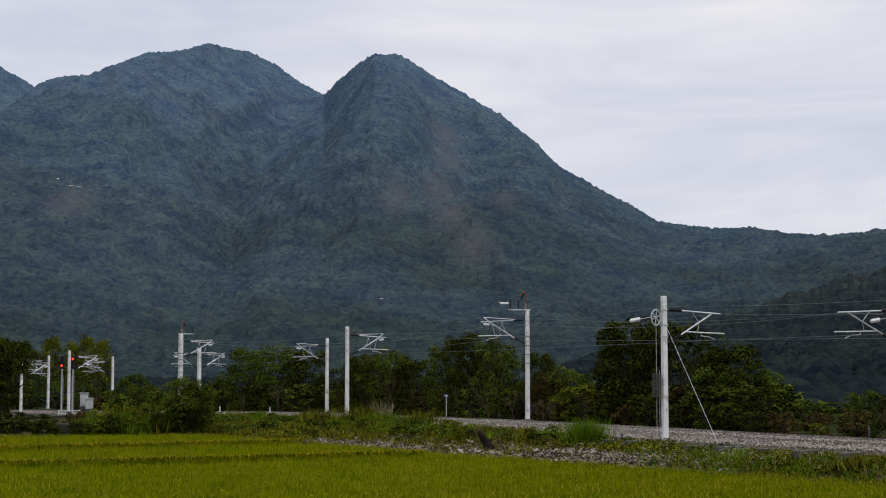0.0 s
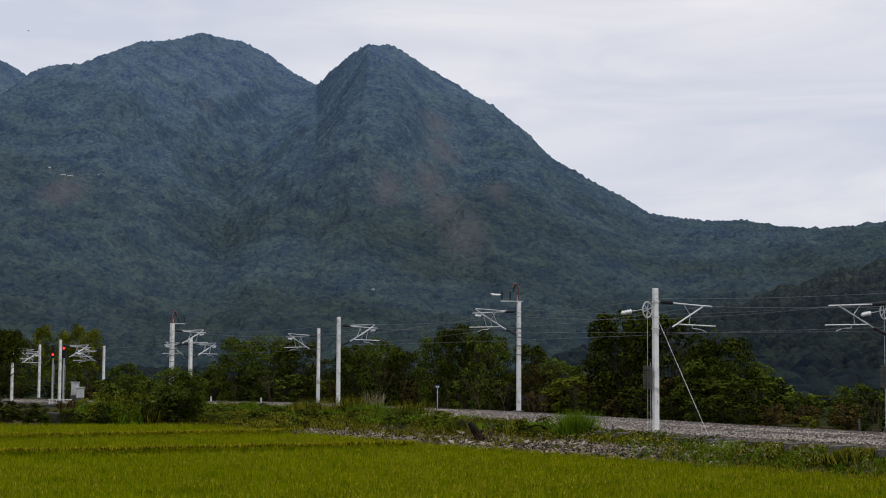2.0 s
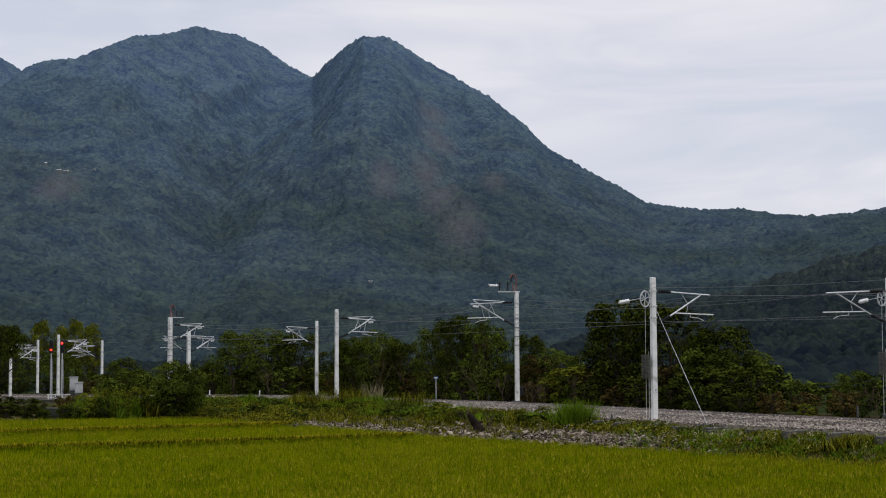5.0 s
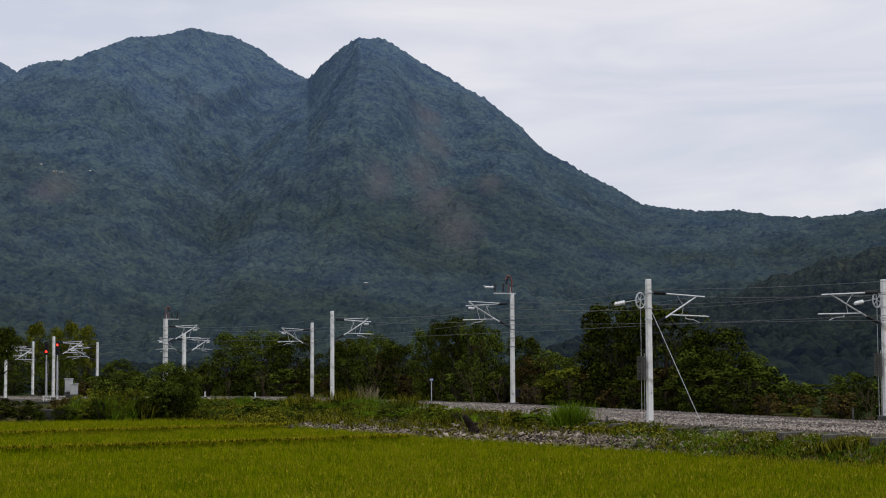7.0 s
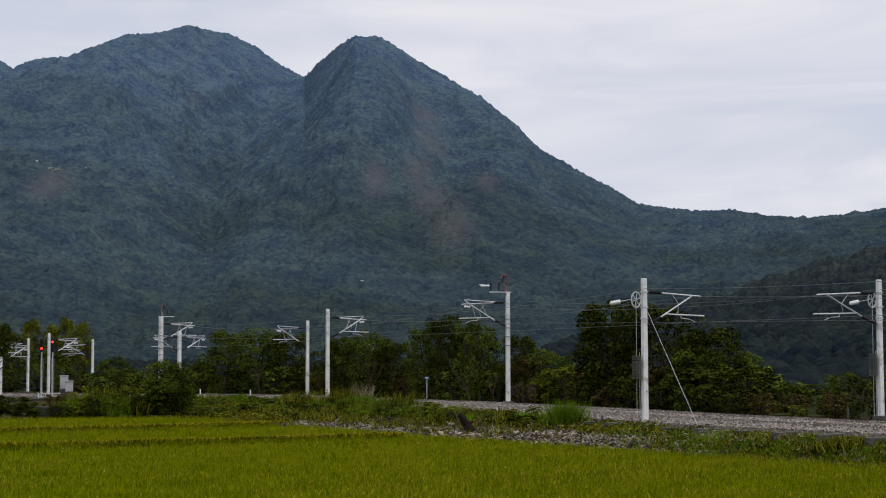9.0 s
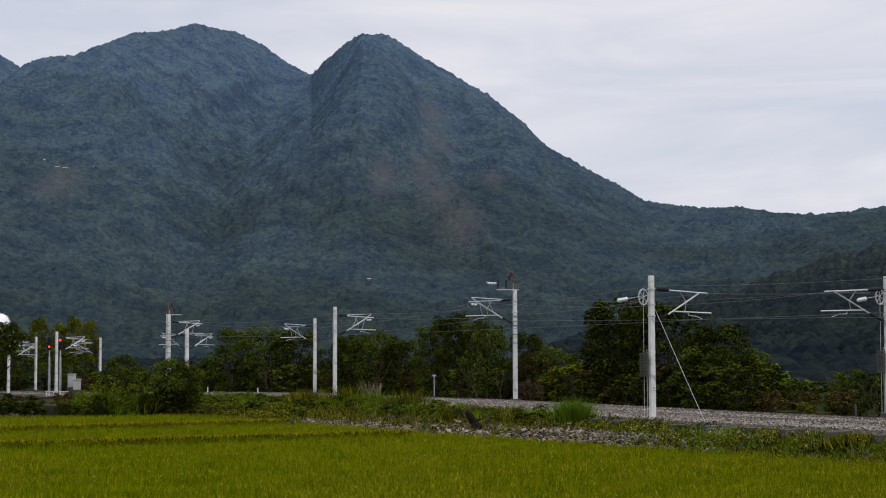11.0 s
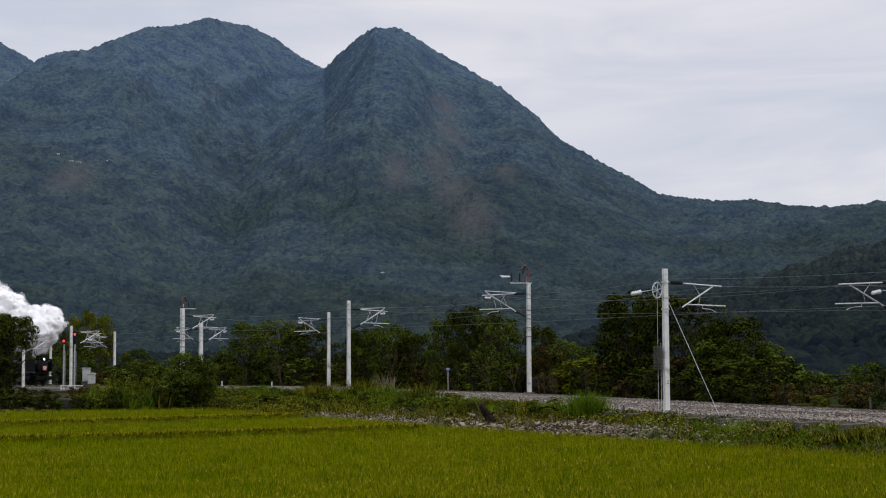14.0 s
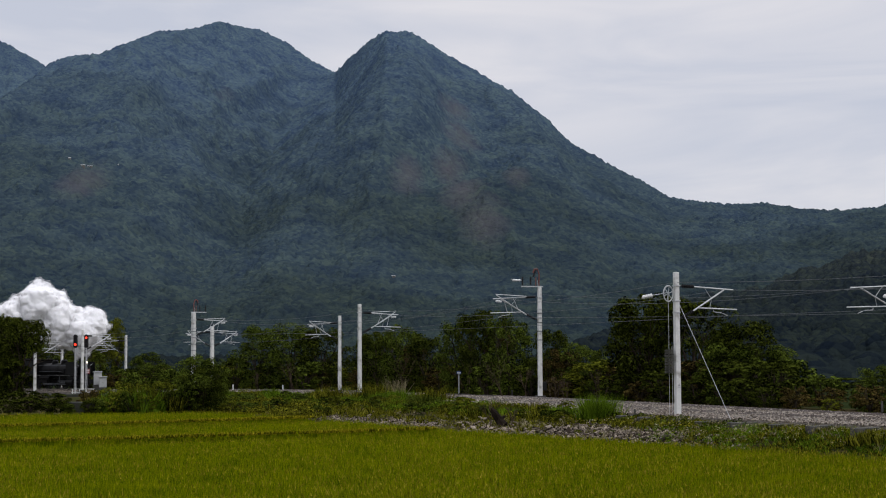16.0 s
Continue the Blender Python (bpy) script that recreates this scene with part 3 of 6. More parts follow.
def scatter_stones(name, pts, sizes, mat, seed, flat=0.7):
    """Irregular eight-sided stones, joined into one mesh."""
    g = np.random.default_rng(seed)
    base = np.array([(1, 0, 0), (-1, 0, 0), (0, 1, 0), (0, -1, 0), (0, 0, 1), (0, 0, -1)], float)
    tri = np.array([(0, 2, 4), (2, 1, 4), (1, 3, 4), (3, 0, 4), (2, 0, 5), (1, 2, 5), (3, 1, 5), (0, 3, 5)])
    n = len(pts)
    v = base[None] * g.uniform(0.6, 1.15, (n, 6, 1)) + g.normal(0, 0.18, (n, 6, 3))
    v[:, :, 2] *= flat
    a = g.uniform(0, 6.283, n)
    c, s = np.cos(a)[:, None], np.sin(a)[:, None]
    v = np.stack([v[:, :, 0] * c - v[:, :, 1] * s, v[:, :, 0] * s + v[:, :, 1] * c, v[:, :, 2]], 2)
    v = v * np.asarray(sizes)[:, None, None] + np.asarray(pts)[:, None, :]
    f = (tri[None] + (np.arange(n) * 6)[:, None, None]).reshape(-1, 3)
    return new(name, from_arrays(name, v.reshape(-1, 3), f, mat))


rng = np.random.default_rng(11)
NS = 38000
s_, a_ = 25 + (ARC[-1] - 60) * rng.random(NS) ** 1.35, 0.12 + (BED - 0.2) * rng.random(NS) ** 1.9
px_, py_ = np.interp(s_, ARC, NEAR[:, 0]) + np.interp(s_, ARC, NORM[:, 0]) * a_, np.interp(s_, ARC, NEAR[:, 1]) + np.interp(s_, ARC, NORM[:, 1]) * a_
pz_ = np.interp(s_, ARC, NEAR[:, 2]) + mound(a_) + 0.015
tagged(scatter_stones("ballast_stones", np.column_stack([px_, py_, pz_]), rng.uniform(0.025, 0.06, NS), M_STONE, 5), "loose grey and brownish crushed stones on the track bed", "ballast", kind="stuff")


def build_tracks():
    for k, c in enumerate((2.75, 6.85)):
        track = empty("railway_track", Matrix(), "rusty steel rails on concrete sleepers in ballast", "railway track", "tracks")
        for side in (-0.5335, 0.5335):
            w = 0.035
            lines = [line_at(c + side + dx, dz) for dx, dz in ((-w, 0.08), (-w, 0.215), (w, 0.215), (w, 0.08))]
            rail = new("rail", loft("rail", lines, M_RAIL, False))
            rail.parent = track
        bm = bmesh.new()
        box(bm, 0, 0, 0.17, 0.24, 2.0, 0.12, 0.02)
        me = bpy.data.meshes.new("sleeper")
        bm.to_mesh(me)
        bm.free()
        me.materials.append(M_KERB)
        for i in range(120):
            p, h = on_line(28 + i * 0.65, c)
            share("sleeper", me, Matrix.Translation(p) @ pose(0, 0, -0.06, 0, 0, h + 90), track)


build_tracks()

# concrete kerb along the near edge
kerb = empty("kerb", Matrix(), "stained concrete kerb blocks edging the ballast", "kerb", kind="structure")
_s = 14.0
while _s < 74:
    ln = 2.0 + 0.6 * random.random()
    p, h = on_line(_s + ln / 2, -0.12)
    bm = bmesh.new()
    box(bm, 0, 0, -0.25, ln - 0.03, 0.28, 0.44, 0.025)
    ob = part("kerb_block", bm, M_KERB, kerb)
    ob.matrix_basis = Matrix.Translation(p) @ pose(0, 0, random.uniform(-0.03, 0.03), 0, 0, h + 90)
    _s += ln

# ---------------------------------------------------------------- catenary masts

def mast(x, y, z, heading, height=7.0, width=0.30, arm=True, reach=1.0, gear="", sides=(1,), wside=-1, name="catenary_mast", label="", plinth=True, arm_z=0.0, full=False):
    """Concrete mast with its cantilever; local x points to the track."""
    th = empty(name, pose(x, y, z, 0, 0, heading), label or "pale concrete railway mast with a galvanised wire bracket", "catenary mast", "catenary masts")
    bm = bmesh.new()
    w = width
    box(bm, 0, 0, height / 2 - 0.2, w, w * 0.8, height + 0.4, 0.03, taper=0.86)
    part("pole", bm, M_CONCRETE, th)
    for zz in (0.905, 0.80, 0.72):
        bm = bmesh.new()
        box(bm, 0, 0, height * zz, w * 1.06, w * 0.9, 0.07, 0.008)
        part("clamp", bm, M_STEEL, th)
    if plinth:
        bm = bmesh.new()
        box(bm, 0, 0, -0.05, w * 2.1, w * 2.1, 0.3, 0.03)
        part("plinth", bm, M_KERB, th)
    for sd in sides if arm else ():
        q, dz = reach * sd, arm_z + (height - 7.0)
        bm = bmesh.new()
        tube(bm, (1.0 * q, 0, 6.30 + dz), (3.25 * q, 0, 6.17 + dz), 0.035)
        part("top_tube", bm, M_STEEL, th)
        bm = bmesh.new()
        tube(bm, (0.95 * q, 0, 5.12 + dz), (2.72 * q, 0, 6.16 + dz), 0.04)
        part("strut", bm, M_STEEL, th)
        bm = bmesh.new()
        tube(bm, (1.25 * q, 0, 5.27 + dz), (3.45 * q, 0, 5.20 + dz), 0.032)
        part("registration_tube", bm, M_STEEL, th)
        bm = bmesh.new()
        bent(bm, [(2.1 * q, 0, 5.2 + dz), (2.12 * q, 0, 5.08 + dz), (2.6 * q, 0, 5.03 + dz), (2.9 * q, 0, 4.9 + dz)], 0.02)
        part("steady_arm", bm, M_STEEL, th)
        if full:
            bm = bmesh.new()
            tube(bm, (0.95 * q, 0.12, 5.06 + dz), (3.05 * q, 0.12, 6.42 + dz), 0.032)
            part("brace", bm, M_STEEL, th)
            bm = bmesh.new()
            tube(bm, (0.9 * q, 0.1, 6.36 + dz), (3.1 * q, 0.1, 6.48 + dz), 0.025)
            part("tie_tube", bm, M_STEEL, th)
            bm = bmesh.new()
            ribbed(bm, (2.7 * q, 0.1, 5.98 + dz), (3.1 * q, 0.1, 6.02 + dz), 0.1, 3)
            part("end_insulator", bm, M_WHITE, th, "white porcelain insulator")
            bm = bmesh.new()
            tube(bm, (1.9 * q, 0.05, 6.3 + dz), (1.55 * q, 0.05, 5.5 + dz), 0.02)
            tube(bm, (2.5 * q, 0.05, 6.05 + dz), (2.3 * q, 0.05, 5.26 + dz), 0.018)
            part("hanger", bm, M_STEEL, th)
        bm = bmesh.new()
        tube(bm, (1.6 * q, 0, 6.27 + dz), (2.0 * q, 0, 5.72 + dz), 0.014)
        tube(bm, (2.0 * q, 0, 5.72 + dz), (1.9 * q, 0, 5.25 + dz), 0.012)
        part("stay_wire", bm, M_STEEL, th)
        for a, b in (((0.16 * sd, 0, 6.33 + dz), (1.0 * q, 0, 6.30 + dz)), ((0.16 * sd, 0, 4.72 + dz), (0.95 * q, 0, 5.12 + dz))):
            bm = bmesh.new()
            va, vb = Vector(a), Vector(b)
            ribbed(bm, va.lerp(vb, 0.22), vb, 0.10, 7)
            tube(bm, va, va.lerp(vb, 0.22), 0.03)
            part("insulator", bm, M_BLACK, th, "black ribbed insulator")
    if "switch" in gear:
        bm = bmesh.new()
        box(bm, 0.55, 0, height + 0.04, 1.6, 0.12, 0.08, 0.01)
        tube(bm, (0.1, 0, height), (0.1, 0, height + 0.5), 0.03)
        part("bracket", bm, M_STEEL, th)
        for dx in (0.65, 1.25):
            bm = bmesh.new()
            ribbed(bm, (dx, 0, height + 0.18), (dx, 0, height + 0.72), 0.085, 6)
            tube(bm, (dx, 0, height), (dx, 0, height + 0.3), 0.02)
            part("post_insulator", bm, M_BLACK, th, "black ribbed insulator")
        bm = bmesh.new()
        box(bm, -0.3, -0.1, 0.75, 0.35, 0.3, 0.6, 0.03)
        part("switch_box", bm, M_BLACK, th, "dark switch box")
        bm = bmesh.new()
        tube(bm, (-0.14, -0.16, 0.8), (-0.14, -0.16, height), 0.025, n=6)
        part("conduit", bm, M_STEEL, th)
        bm = bmesh.new()
        bent(bm, [(0.05, 0, height + 0.1), (0.05, 0.1, height + 0.9), (0.18, 0.1, height + 1.25), (0.4, 0.1, height + 1.25), (0.5, 0.1, height + 1.0)], 0.045)
        tube(bm, (0.3, 0.1, height + 0.1), (0.3, 0.1, height + 0.7), 0.03)
        part("cable_loop", bm, M_REDCABLE, th, "reddish cable loop")
        bm = bmesh.new()
        ribbed(bm, (0.5, 0.1, height + 0.72), (0.3, 0.1, height + 1.22), 0.085, 5)
        part("surge_arrester", bm, M_BLACK, th)
        if "line" in gear:
            bm = bmesh.new()
            ribbed(bm, (1.4, 0, height + 0.47), (2.0, 0, height + 0.47), 0.09, 3)
            tube(bm, (1.25, 0, height + 0.47), (2.1, 0, height + 0.55), 0.02)
            part("line_insulator", bm, M_WHITE, th, "white porcelain insulator")
        for zz in (0.52, 0.6, 0.68, 0.76):
            bm = bmesh.new()
            box(bm, 0, 0, height * zz, w * 1.2, w * 1.0, 0.05, 0.008)
            part("band", bm, M_WIRE, th)
    if gear == "weights":
        bm = bmesh.new()
        for i in range(9):
            tube(bm, (wside * 0.45, 0, 2.1 + i * 0.13), (wside * 0.45, 0, 2.2 + i * 0.13), 0.21, n=14)
        part("balance_weight", bm, M_KERB, th, "stack of grey balance weights")
        bm = bmesh.new()
        tube(bm, (wside * 0.45, 0.0, 0.1), (wside * 0.45, 0.0, 5.9), 0.011)
        tube(bm, (wside * 0.28, 0.0, 0.1), (wside * 0.28, 0.0, 3.4), 0.012)
        part("guide_rod", bm, M_STEEL, th)
        bm = bmesh.new()
        for i in range(20):
            a0, a1 = i * 2 * math.pi / 20, (i + 1) * 2 * math.pi / 20
            tube(bm, (wside * 0.45 + 0.26 * math.cos(a0), 0, 5.95 + 0.38 * math.sin(a0)), (wside * 0.45 + 0.26 * math.cos(a1), 0, 5.95 + 0.38 * math.sin(a1)), 0.035, n=6)
        for i in range(3):
            a0 = i * math.pi / 3 + 0.3
            tube(bm, (wside * 0.45 + 0.25 * math.cos(a0), 0, 5.95 + 0.37 * math.sin(a0)), (wside * 0.45 - 0.25 * math.cos(a0), 0, 5.95 - 0.37 * math.sin(a0)), 0.02, n=6)
        part("pulley", bm, M_STEEL, th)
        bm = bmesh.new()
        box(bm, 0.02, -w * 0.41, 1.5, 0.16, 0.012, 0.26)
        plate = part("number_plate", bm, M_WHITE, th, "small white plate with grey bars")
        bm = bmesh.new()
        for zz in (1.57, 1.5, 1.43):
            box(bm, 0.02, -w * 0.41 - 0.01, zz, 0.1, 0.006, 0.03)
        part("writing", bm, M_KERB, plate)
        bm = bmesh.new()
        tube(bm, (wside * 0.5, 0, 6.0), (wside * 1.4, 0, 5.85), 0.012)
        part("pull_wire", bm, M_STEEL, th)
        bm = bmesh.new()
        ribbed(bm, (wside * 1.35, 0, 5.85), (wside * 1.9, 0, 5.75), 0.115, 4)
        part("tension_insulator", bm, M_WHITE, th, "white porcelain insulator")
    return th


def arm_tip(x, y, z, heading, reach=1.0, dx=2.75, zz=6.17):
    a = radians(heading)
    return Vector((x + math.cos(a) * dx * reach, y + math.sin(a) * dx * reach, z + zz))


NEAR_MASTS = [(10.75, 79.2, 1.0, 7.0, "weights", 1.0), (-7.5, 127.6, 1.05, 7.0, "", 1.0), (-25.74, 160.0, 0.62, 7.7, "switch", 1.1), (-40.44, 176.5, 0.35, 6.65, "", 1.15), (-47.08, 182.3, 0.15, 6.15, "", 1.1)]
FAR_MASTS = [(23.2, 82.6, 1.1, 7.0, "weights", 1.22), (5.85, 113.0, 1.1, 7.6, "line switch", 1.05), (-10.8, 152.0, 0.75, 7.0, "", 1.0), (-27.5, 184.0, 0.4, 7.0, "", 1.1), (-48.7, 201.5, 0.2, 6.6, "", 1.2), (-40.44, 199.8, 0.25, 6.4, "", 1.35)]


tips = {"near": [], "far": []}
for x, y, z, h, g, q in NEAR_MASTS:
    a = math.degrees(math.atan2(*reversed([float(np.interp(near_s(x, y), ARC, NORM[:, k])) for k in range(2)])))
    mast(x, y, z, a, h, width=0.44 if g == "switch" else 0.30, gear=g, reach=q, sides=(1,), full=y > 120)
    tips["near"].append((x, y, z, a, q, h))
for x, y, z, h, g, q in FAR_MASTS:
    s = near_s(x - 5, y - 3)
    a = math.degrees(math.atan2(float(np.interp(s, ARC, NORM[:, 1])), float(np.interp(s, ARC, NORM[:, 0])))) + 180
    mast(x, y, z, a, h, width=0.42 if y == 184.0 else 0.30, gear=g, reach=q, wside=1, sides=(1, -1) if y == 184.0 else (1,), full=y > 100)
    tips["far"].append((x, y, z, a, q, h))


def wire(name, pts, sag, r, label, group="overhead wires"):
    """A wire hung from point to point."""
    line = []
    for a, b in zip(pts, pts[1:]):
        a, b = Vector(a), Vector(b)
        for i in range(10):
            u = i / 10
            line.append(a.lerp(b, u) - Vector((0, 0, sag * 4 * u * (1 - u))))
    line.append(Vector(pts[-1]))
    c = np.array([tuple(p) for p in line])
    d = np.gradient(c, axis=0)
    d /= np.linalg.norm(d, axis=1)[:, None]
    e = np.cross(d, (0, 0, 1))
    e /= np.linalg.norm(e, axis=1)[:, None]
    h = np.cross(e, d)
    ring = [c + r * (math.cos(q) * e + math.sin(q) * h) for q in np.linspace(0, 2 * math.pi, 6)]
    me = from_arrays(name, np.stack(ring, 1).reshape(-1, 3), grid_faces(len(c), 6), M_WIRE, True)
    return tagged(new(name, me), label, "wire", group)


for side in ("near", "far"):
    ms = tips[side][:5] if side == "near" else tips[side][:4]
    mess = [arm_tip(x, y, z + h - 7.0, a, q) for x, y, z, a, q, h in ms]
    cont = [arm_tip(x, y, z + h - 7.0, a, q, 2.9, 4.88) for x, y, z, a, q, h in ms]
    first = mess[0] - (mess[1] - mess[0]) * 0.85
    mess.insert(0, first)
    cont.insert(0, cont[0] - (cont[1] - cont[0]) * 0.85)
    wire("messenger_wire", mess, 0.55, 0.011, "thin dark messenger wire sagging between mast brackets")
    wire("contact_wire", cont, 0.05, 0.010, "thin dark contact wire over the track")
    feed = [Vector((x, y, z + h - 0.5)) for x, y, z, a, q, h in ms]
    feed.insert(0, feed[0] - (feed[1] - feed[0]) * 0.85)
    wire("feeder_wire", feed, 0.5, 0.010, "thin dark feeder wire along the mast tops")

# stay of the near mast
bm = bmesh.new()
tube(bm, (10.85, 79.1, 6.5), (12.45, 73.9, 0.98), 0.0105)
tube(bm, (12.45, 73.9, 0.98), (12.5, 73.75, 0.6), 0.045)
tagged(part("guy_wire", bm, M_STEEL), "taut grey stay wire anchored beside the concrete mast", "guy wire")


# ---------------------------------------------------------------- vegetation
def leaf_cards(centres, radii, per, size, g, squash=0.8, hollow=0.55, droop=0.0):
    """Leaves as small folded quads on ragged clumps: arrays of verts and faces."""
    n = len(centres) * per
    c = np.repeat(np.asarray(centres), per, 0)
    r = np.repeat(np.asarray(radii), per)
    d = g.normal(0, 1, (n, 3))
    d /= np.linalg.norm(d, axis=1)[:, None]
    d[:, 2] = np.where(d[:, 2] < -0.5, -d[:, 2], d[:, 2])
    rad = r * (hollow + (1.08 - hollow) * g.random(n) ** 0.6)
    p = c + d * rad[:, None] * np.array([1, 1, squash])
    nrm = d * 1.0 + g.normal(0, 0.38, (n, 3)) + np.array([0, 0, 0.40])
    nrm /= np.linalg.norm(nrm, axis=1)[:, None]
    t = np.cross(nrm, g.normal(0, 1, (n, 3)))
    t /= np.linalg.norm(t, axis=1)[:, None] + 1e-9
    t[:, 2] -= droop
    b = np.cross(nrm, t)
    s = size * g.uniform(0.55, 1.3, n)[:, None]
    v = np.stack([p - t * s, p - b * s * 0.5, p + t * s - nrm * s * 0.25, p + b * s * 0.5], 1)
    f = np.arange(n * 4).reshape(-1, 4)
    return v.reshape(-1, 3), f


def tree_meshes(seed, leaf, clumps=46, per=95, size=0.028, shape="round"):
    """A unit tree: 1 high, about 1 wide. Trunk with limbs, crown of leaf clumps."""
    g = np.random.default_rng(seed)
    rnd = random.Random(seed)
    bm = bmesh.new()
    fork = 0.20 if shape != "bush" else 0.06
    lean = Vector((rnd.uniform(-0.04, 0.04), rnd.uniform(-0.04, 0.04), fork))
    tube(bm, (0, 0, -0.03), lean, 0.030, 0.022, 7)
    cs, rs = [], []
    limbs = 8
    for i in range(limbs):
        a = i * 2.4 + rnd.uniform(-0.4, 0.4)
        rr = rnd.uniform(0.12, 0.36)
        top = rnd.uniform(0.5, 0.88) * (1.0 - 0.55 * (rr - 0.12))
        e = Vector((math.cos(a) * rr, math.sin(a) * rr, top))
        mid = lean.lerp(e, 0.5) + Vector((0, 0, 0.05))
        tube(bm, lean, mid, 0.016, 0.010, 5)
        tube(bm, mid, e, 0.010, 0.004, 5)
        for k in range(3):
            o = e + Vector((rnd.uniform(-0.12, 0.12), rnd.uniform(-0.12, 0.12), rnd.uniform(-0.08, 0.1)))
            tube(bm, mid.lerp(e, 0.5), o, 0.005, 0.002, 4)
    lo = {"round": 0.05, "bush": 0.06, "tall": 0.2, "high": 0.55}[shape]
    for i in range(clumps):
        a, h = rnd.uniform(0, 6.283), lo + (0.93 - lo) * rnd.random() ** 0.8
        prof = math.sin(math.pi * min(1, max(0.16, (h - lo * 0.6) / (1.03 - lo * 0.6)))) ** 0.5
        rr = prof * (0.40 if shape != "tall" else 0.26) * math.sqrt(rnd.uniform(0.15, 1.0))
        cs.append((math.cos(a) * rr, math.sin(a) * rr, h - 0.02))
        rs.append(rnd.uniform(0.055, 0.13))
    v, f = leaf_cards(cs, rs, per, size, g, hollow=0.74)
    crown = from_arrays("crown", v, f, leaf)
    trunk = bpy.data.meshes.new("trunk")
    bm.to_mesh(trunk)
    bm.free()
    trunk.materials.append(M_BARK)
    return trunk, crown


TREES = {}
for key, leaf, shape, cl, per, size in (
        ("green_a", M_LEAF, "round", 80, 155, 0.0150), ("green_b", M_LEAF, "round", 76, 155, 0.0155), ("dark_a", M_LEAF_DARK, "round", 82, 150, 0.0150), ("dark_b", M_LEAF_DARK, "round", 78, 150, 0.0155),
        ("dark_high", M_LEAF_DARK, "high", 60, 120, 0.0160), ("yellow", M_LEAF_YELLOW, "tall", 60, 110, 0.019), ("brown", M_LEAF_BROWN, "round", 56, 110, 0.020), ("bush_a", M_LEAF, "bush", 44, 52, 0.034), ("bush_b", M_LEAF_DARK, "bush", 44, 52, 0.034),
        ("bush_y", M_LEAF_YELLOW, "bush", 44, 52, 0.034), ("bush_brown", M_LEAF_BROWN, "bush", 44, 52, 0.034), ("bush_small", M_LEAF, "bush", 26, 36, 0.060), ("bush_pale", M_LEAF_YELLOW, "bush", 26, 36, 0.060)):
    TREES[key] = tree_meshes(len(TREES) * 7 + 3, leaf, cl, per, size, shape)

WORDS = {
    "green": "mid-green broadleaf tree with a ragged crown beside the railway", "dark": "dense dark green broadleaf tree beside the railway",
    "yellow": "yellowish green feathery bamboo clump behind the station tracks", "brown": "thin brownish green tree with dry foliage beside the railway",
    "bush": "low leafy shrub growing by the railway"}


def plant(key, x, y, z, height, width, turn=0.0):
    trunk, crown = TREES[key]
    kind = key.split("_")[0]
    th = empty("bush" if kind == "bush" else ("bamboo" if kind == "yellow" else "tree"), Matrix.LocRotScale((x, y, z - 0.05), Euler((0, 0, turn)), (width, width, height)), WORDS[kind], "bush" if kind == "bush" else "tree", "trees along the railway" if kind != "bush" else "shrubs along the railway")
    share("trunk", trunk, Matrix(), th)
    share("crown", crown, Matrix(), th)
    return th


# kind, x, y, height, width (ground there is about 0.6)
# trees along the line
WOOD_A = [
    ("dark_a", 12.6, 108, 7.9, 6.0), ("dark_b", 15.6, 106, 7.4, 6.6), ("dark_b", 18.4, 103.5, 5.8, 5.6), ("green_b", 16.8, 101, 4.2, 4.6),
    ("dark_a", 12.3, 110.5, 6.6, 3.4), ("green_a", 19.7, 104, 4.3, 5.0), ("bush_a", 20.4, 99.5, 3.2, 3.8), ("bush_a", 22.0, 97.5, 2.3, 3.0),
    ("bush_b", 23.8, 95.0, 1.6, 2.4), ("green_b", 23.6, 91.0, 2.9, 3.2), ("bush_a", 25.3, 90.0, 2.8, 3.2), ("bush_b", 27.6, 88.5, 2.6, 3.4),
    ("bush_y", 10.0, 114, 3.2, 4.4), ("green_a", 9.0, 117, 4.4, 4.2), ("brown", 7.9, 117.5, 4.1, 3.6), ("dark_b", 6.9, 119.5, 5.6, 3.6),
    ("bush_brown", 7.2, 115.5, 1.9, 3.0),
]
# trees along the line, further on
WOOD_B = [
    ("green_a", 4.0, 123.5, 6.9, 4.2), ("dark_a", 1.8, 125.5, 7.3, 4.4), ("brown", 3.2, 127, 6.2, 3.4), ("green_b", 0.3, 128.5, 6.6, 4.0),
    ("bush_b", 5.4, 119.5, 3.0, 3.4), ("bush_a", 2.4, 122.6, 2.7, 3.4), ("dark_b", -2.2, 134.5, 5.3, 4.4), ("green_a", -4.4, 138, 6.2, 4.8),
    ("brown", -3.4, 137, 4.6, 3.2), ("dark_a", -6.8, 142, 5.9, 4.6), ("bush_brown", -1.2, 131.0, 2.8, 3.6), ("bush_b", -4.2, 135.0, 2.6, 3.6),
    ("green_b", -6.4, 150, 5.4, 4.8), ("dark_a", -13.2, 161, 6.6, 6.0), ("green_a", -16.4, 162, 6.9, 6.4), ("green_b", -20.1, 165.5, 6.8, 6.0),
    ("dark_b", -8.8, 158.5, 5.0, 4.8),
]
# low growth before the far trees
WOOD_C = [
    ("bush_b", -18.5, 163.5, 3.0, 4.2), ("bush_a", -14.6, 158.5, 3.0, 4.2), ("bush_b", -22.6, 167.5, 3.6, 3.6),
]
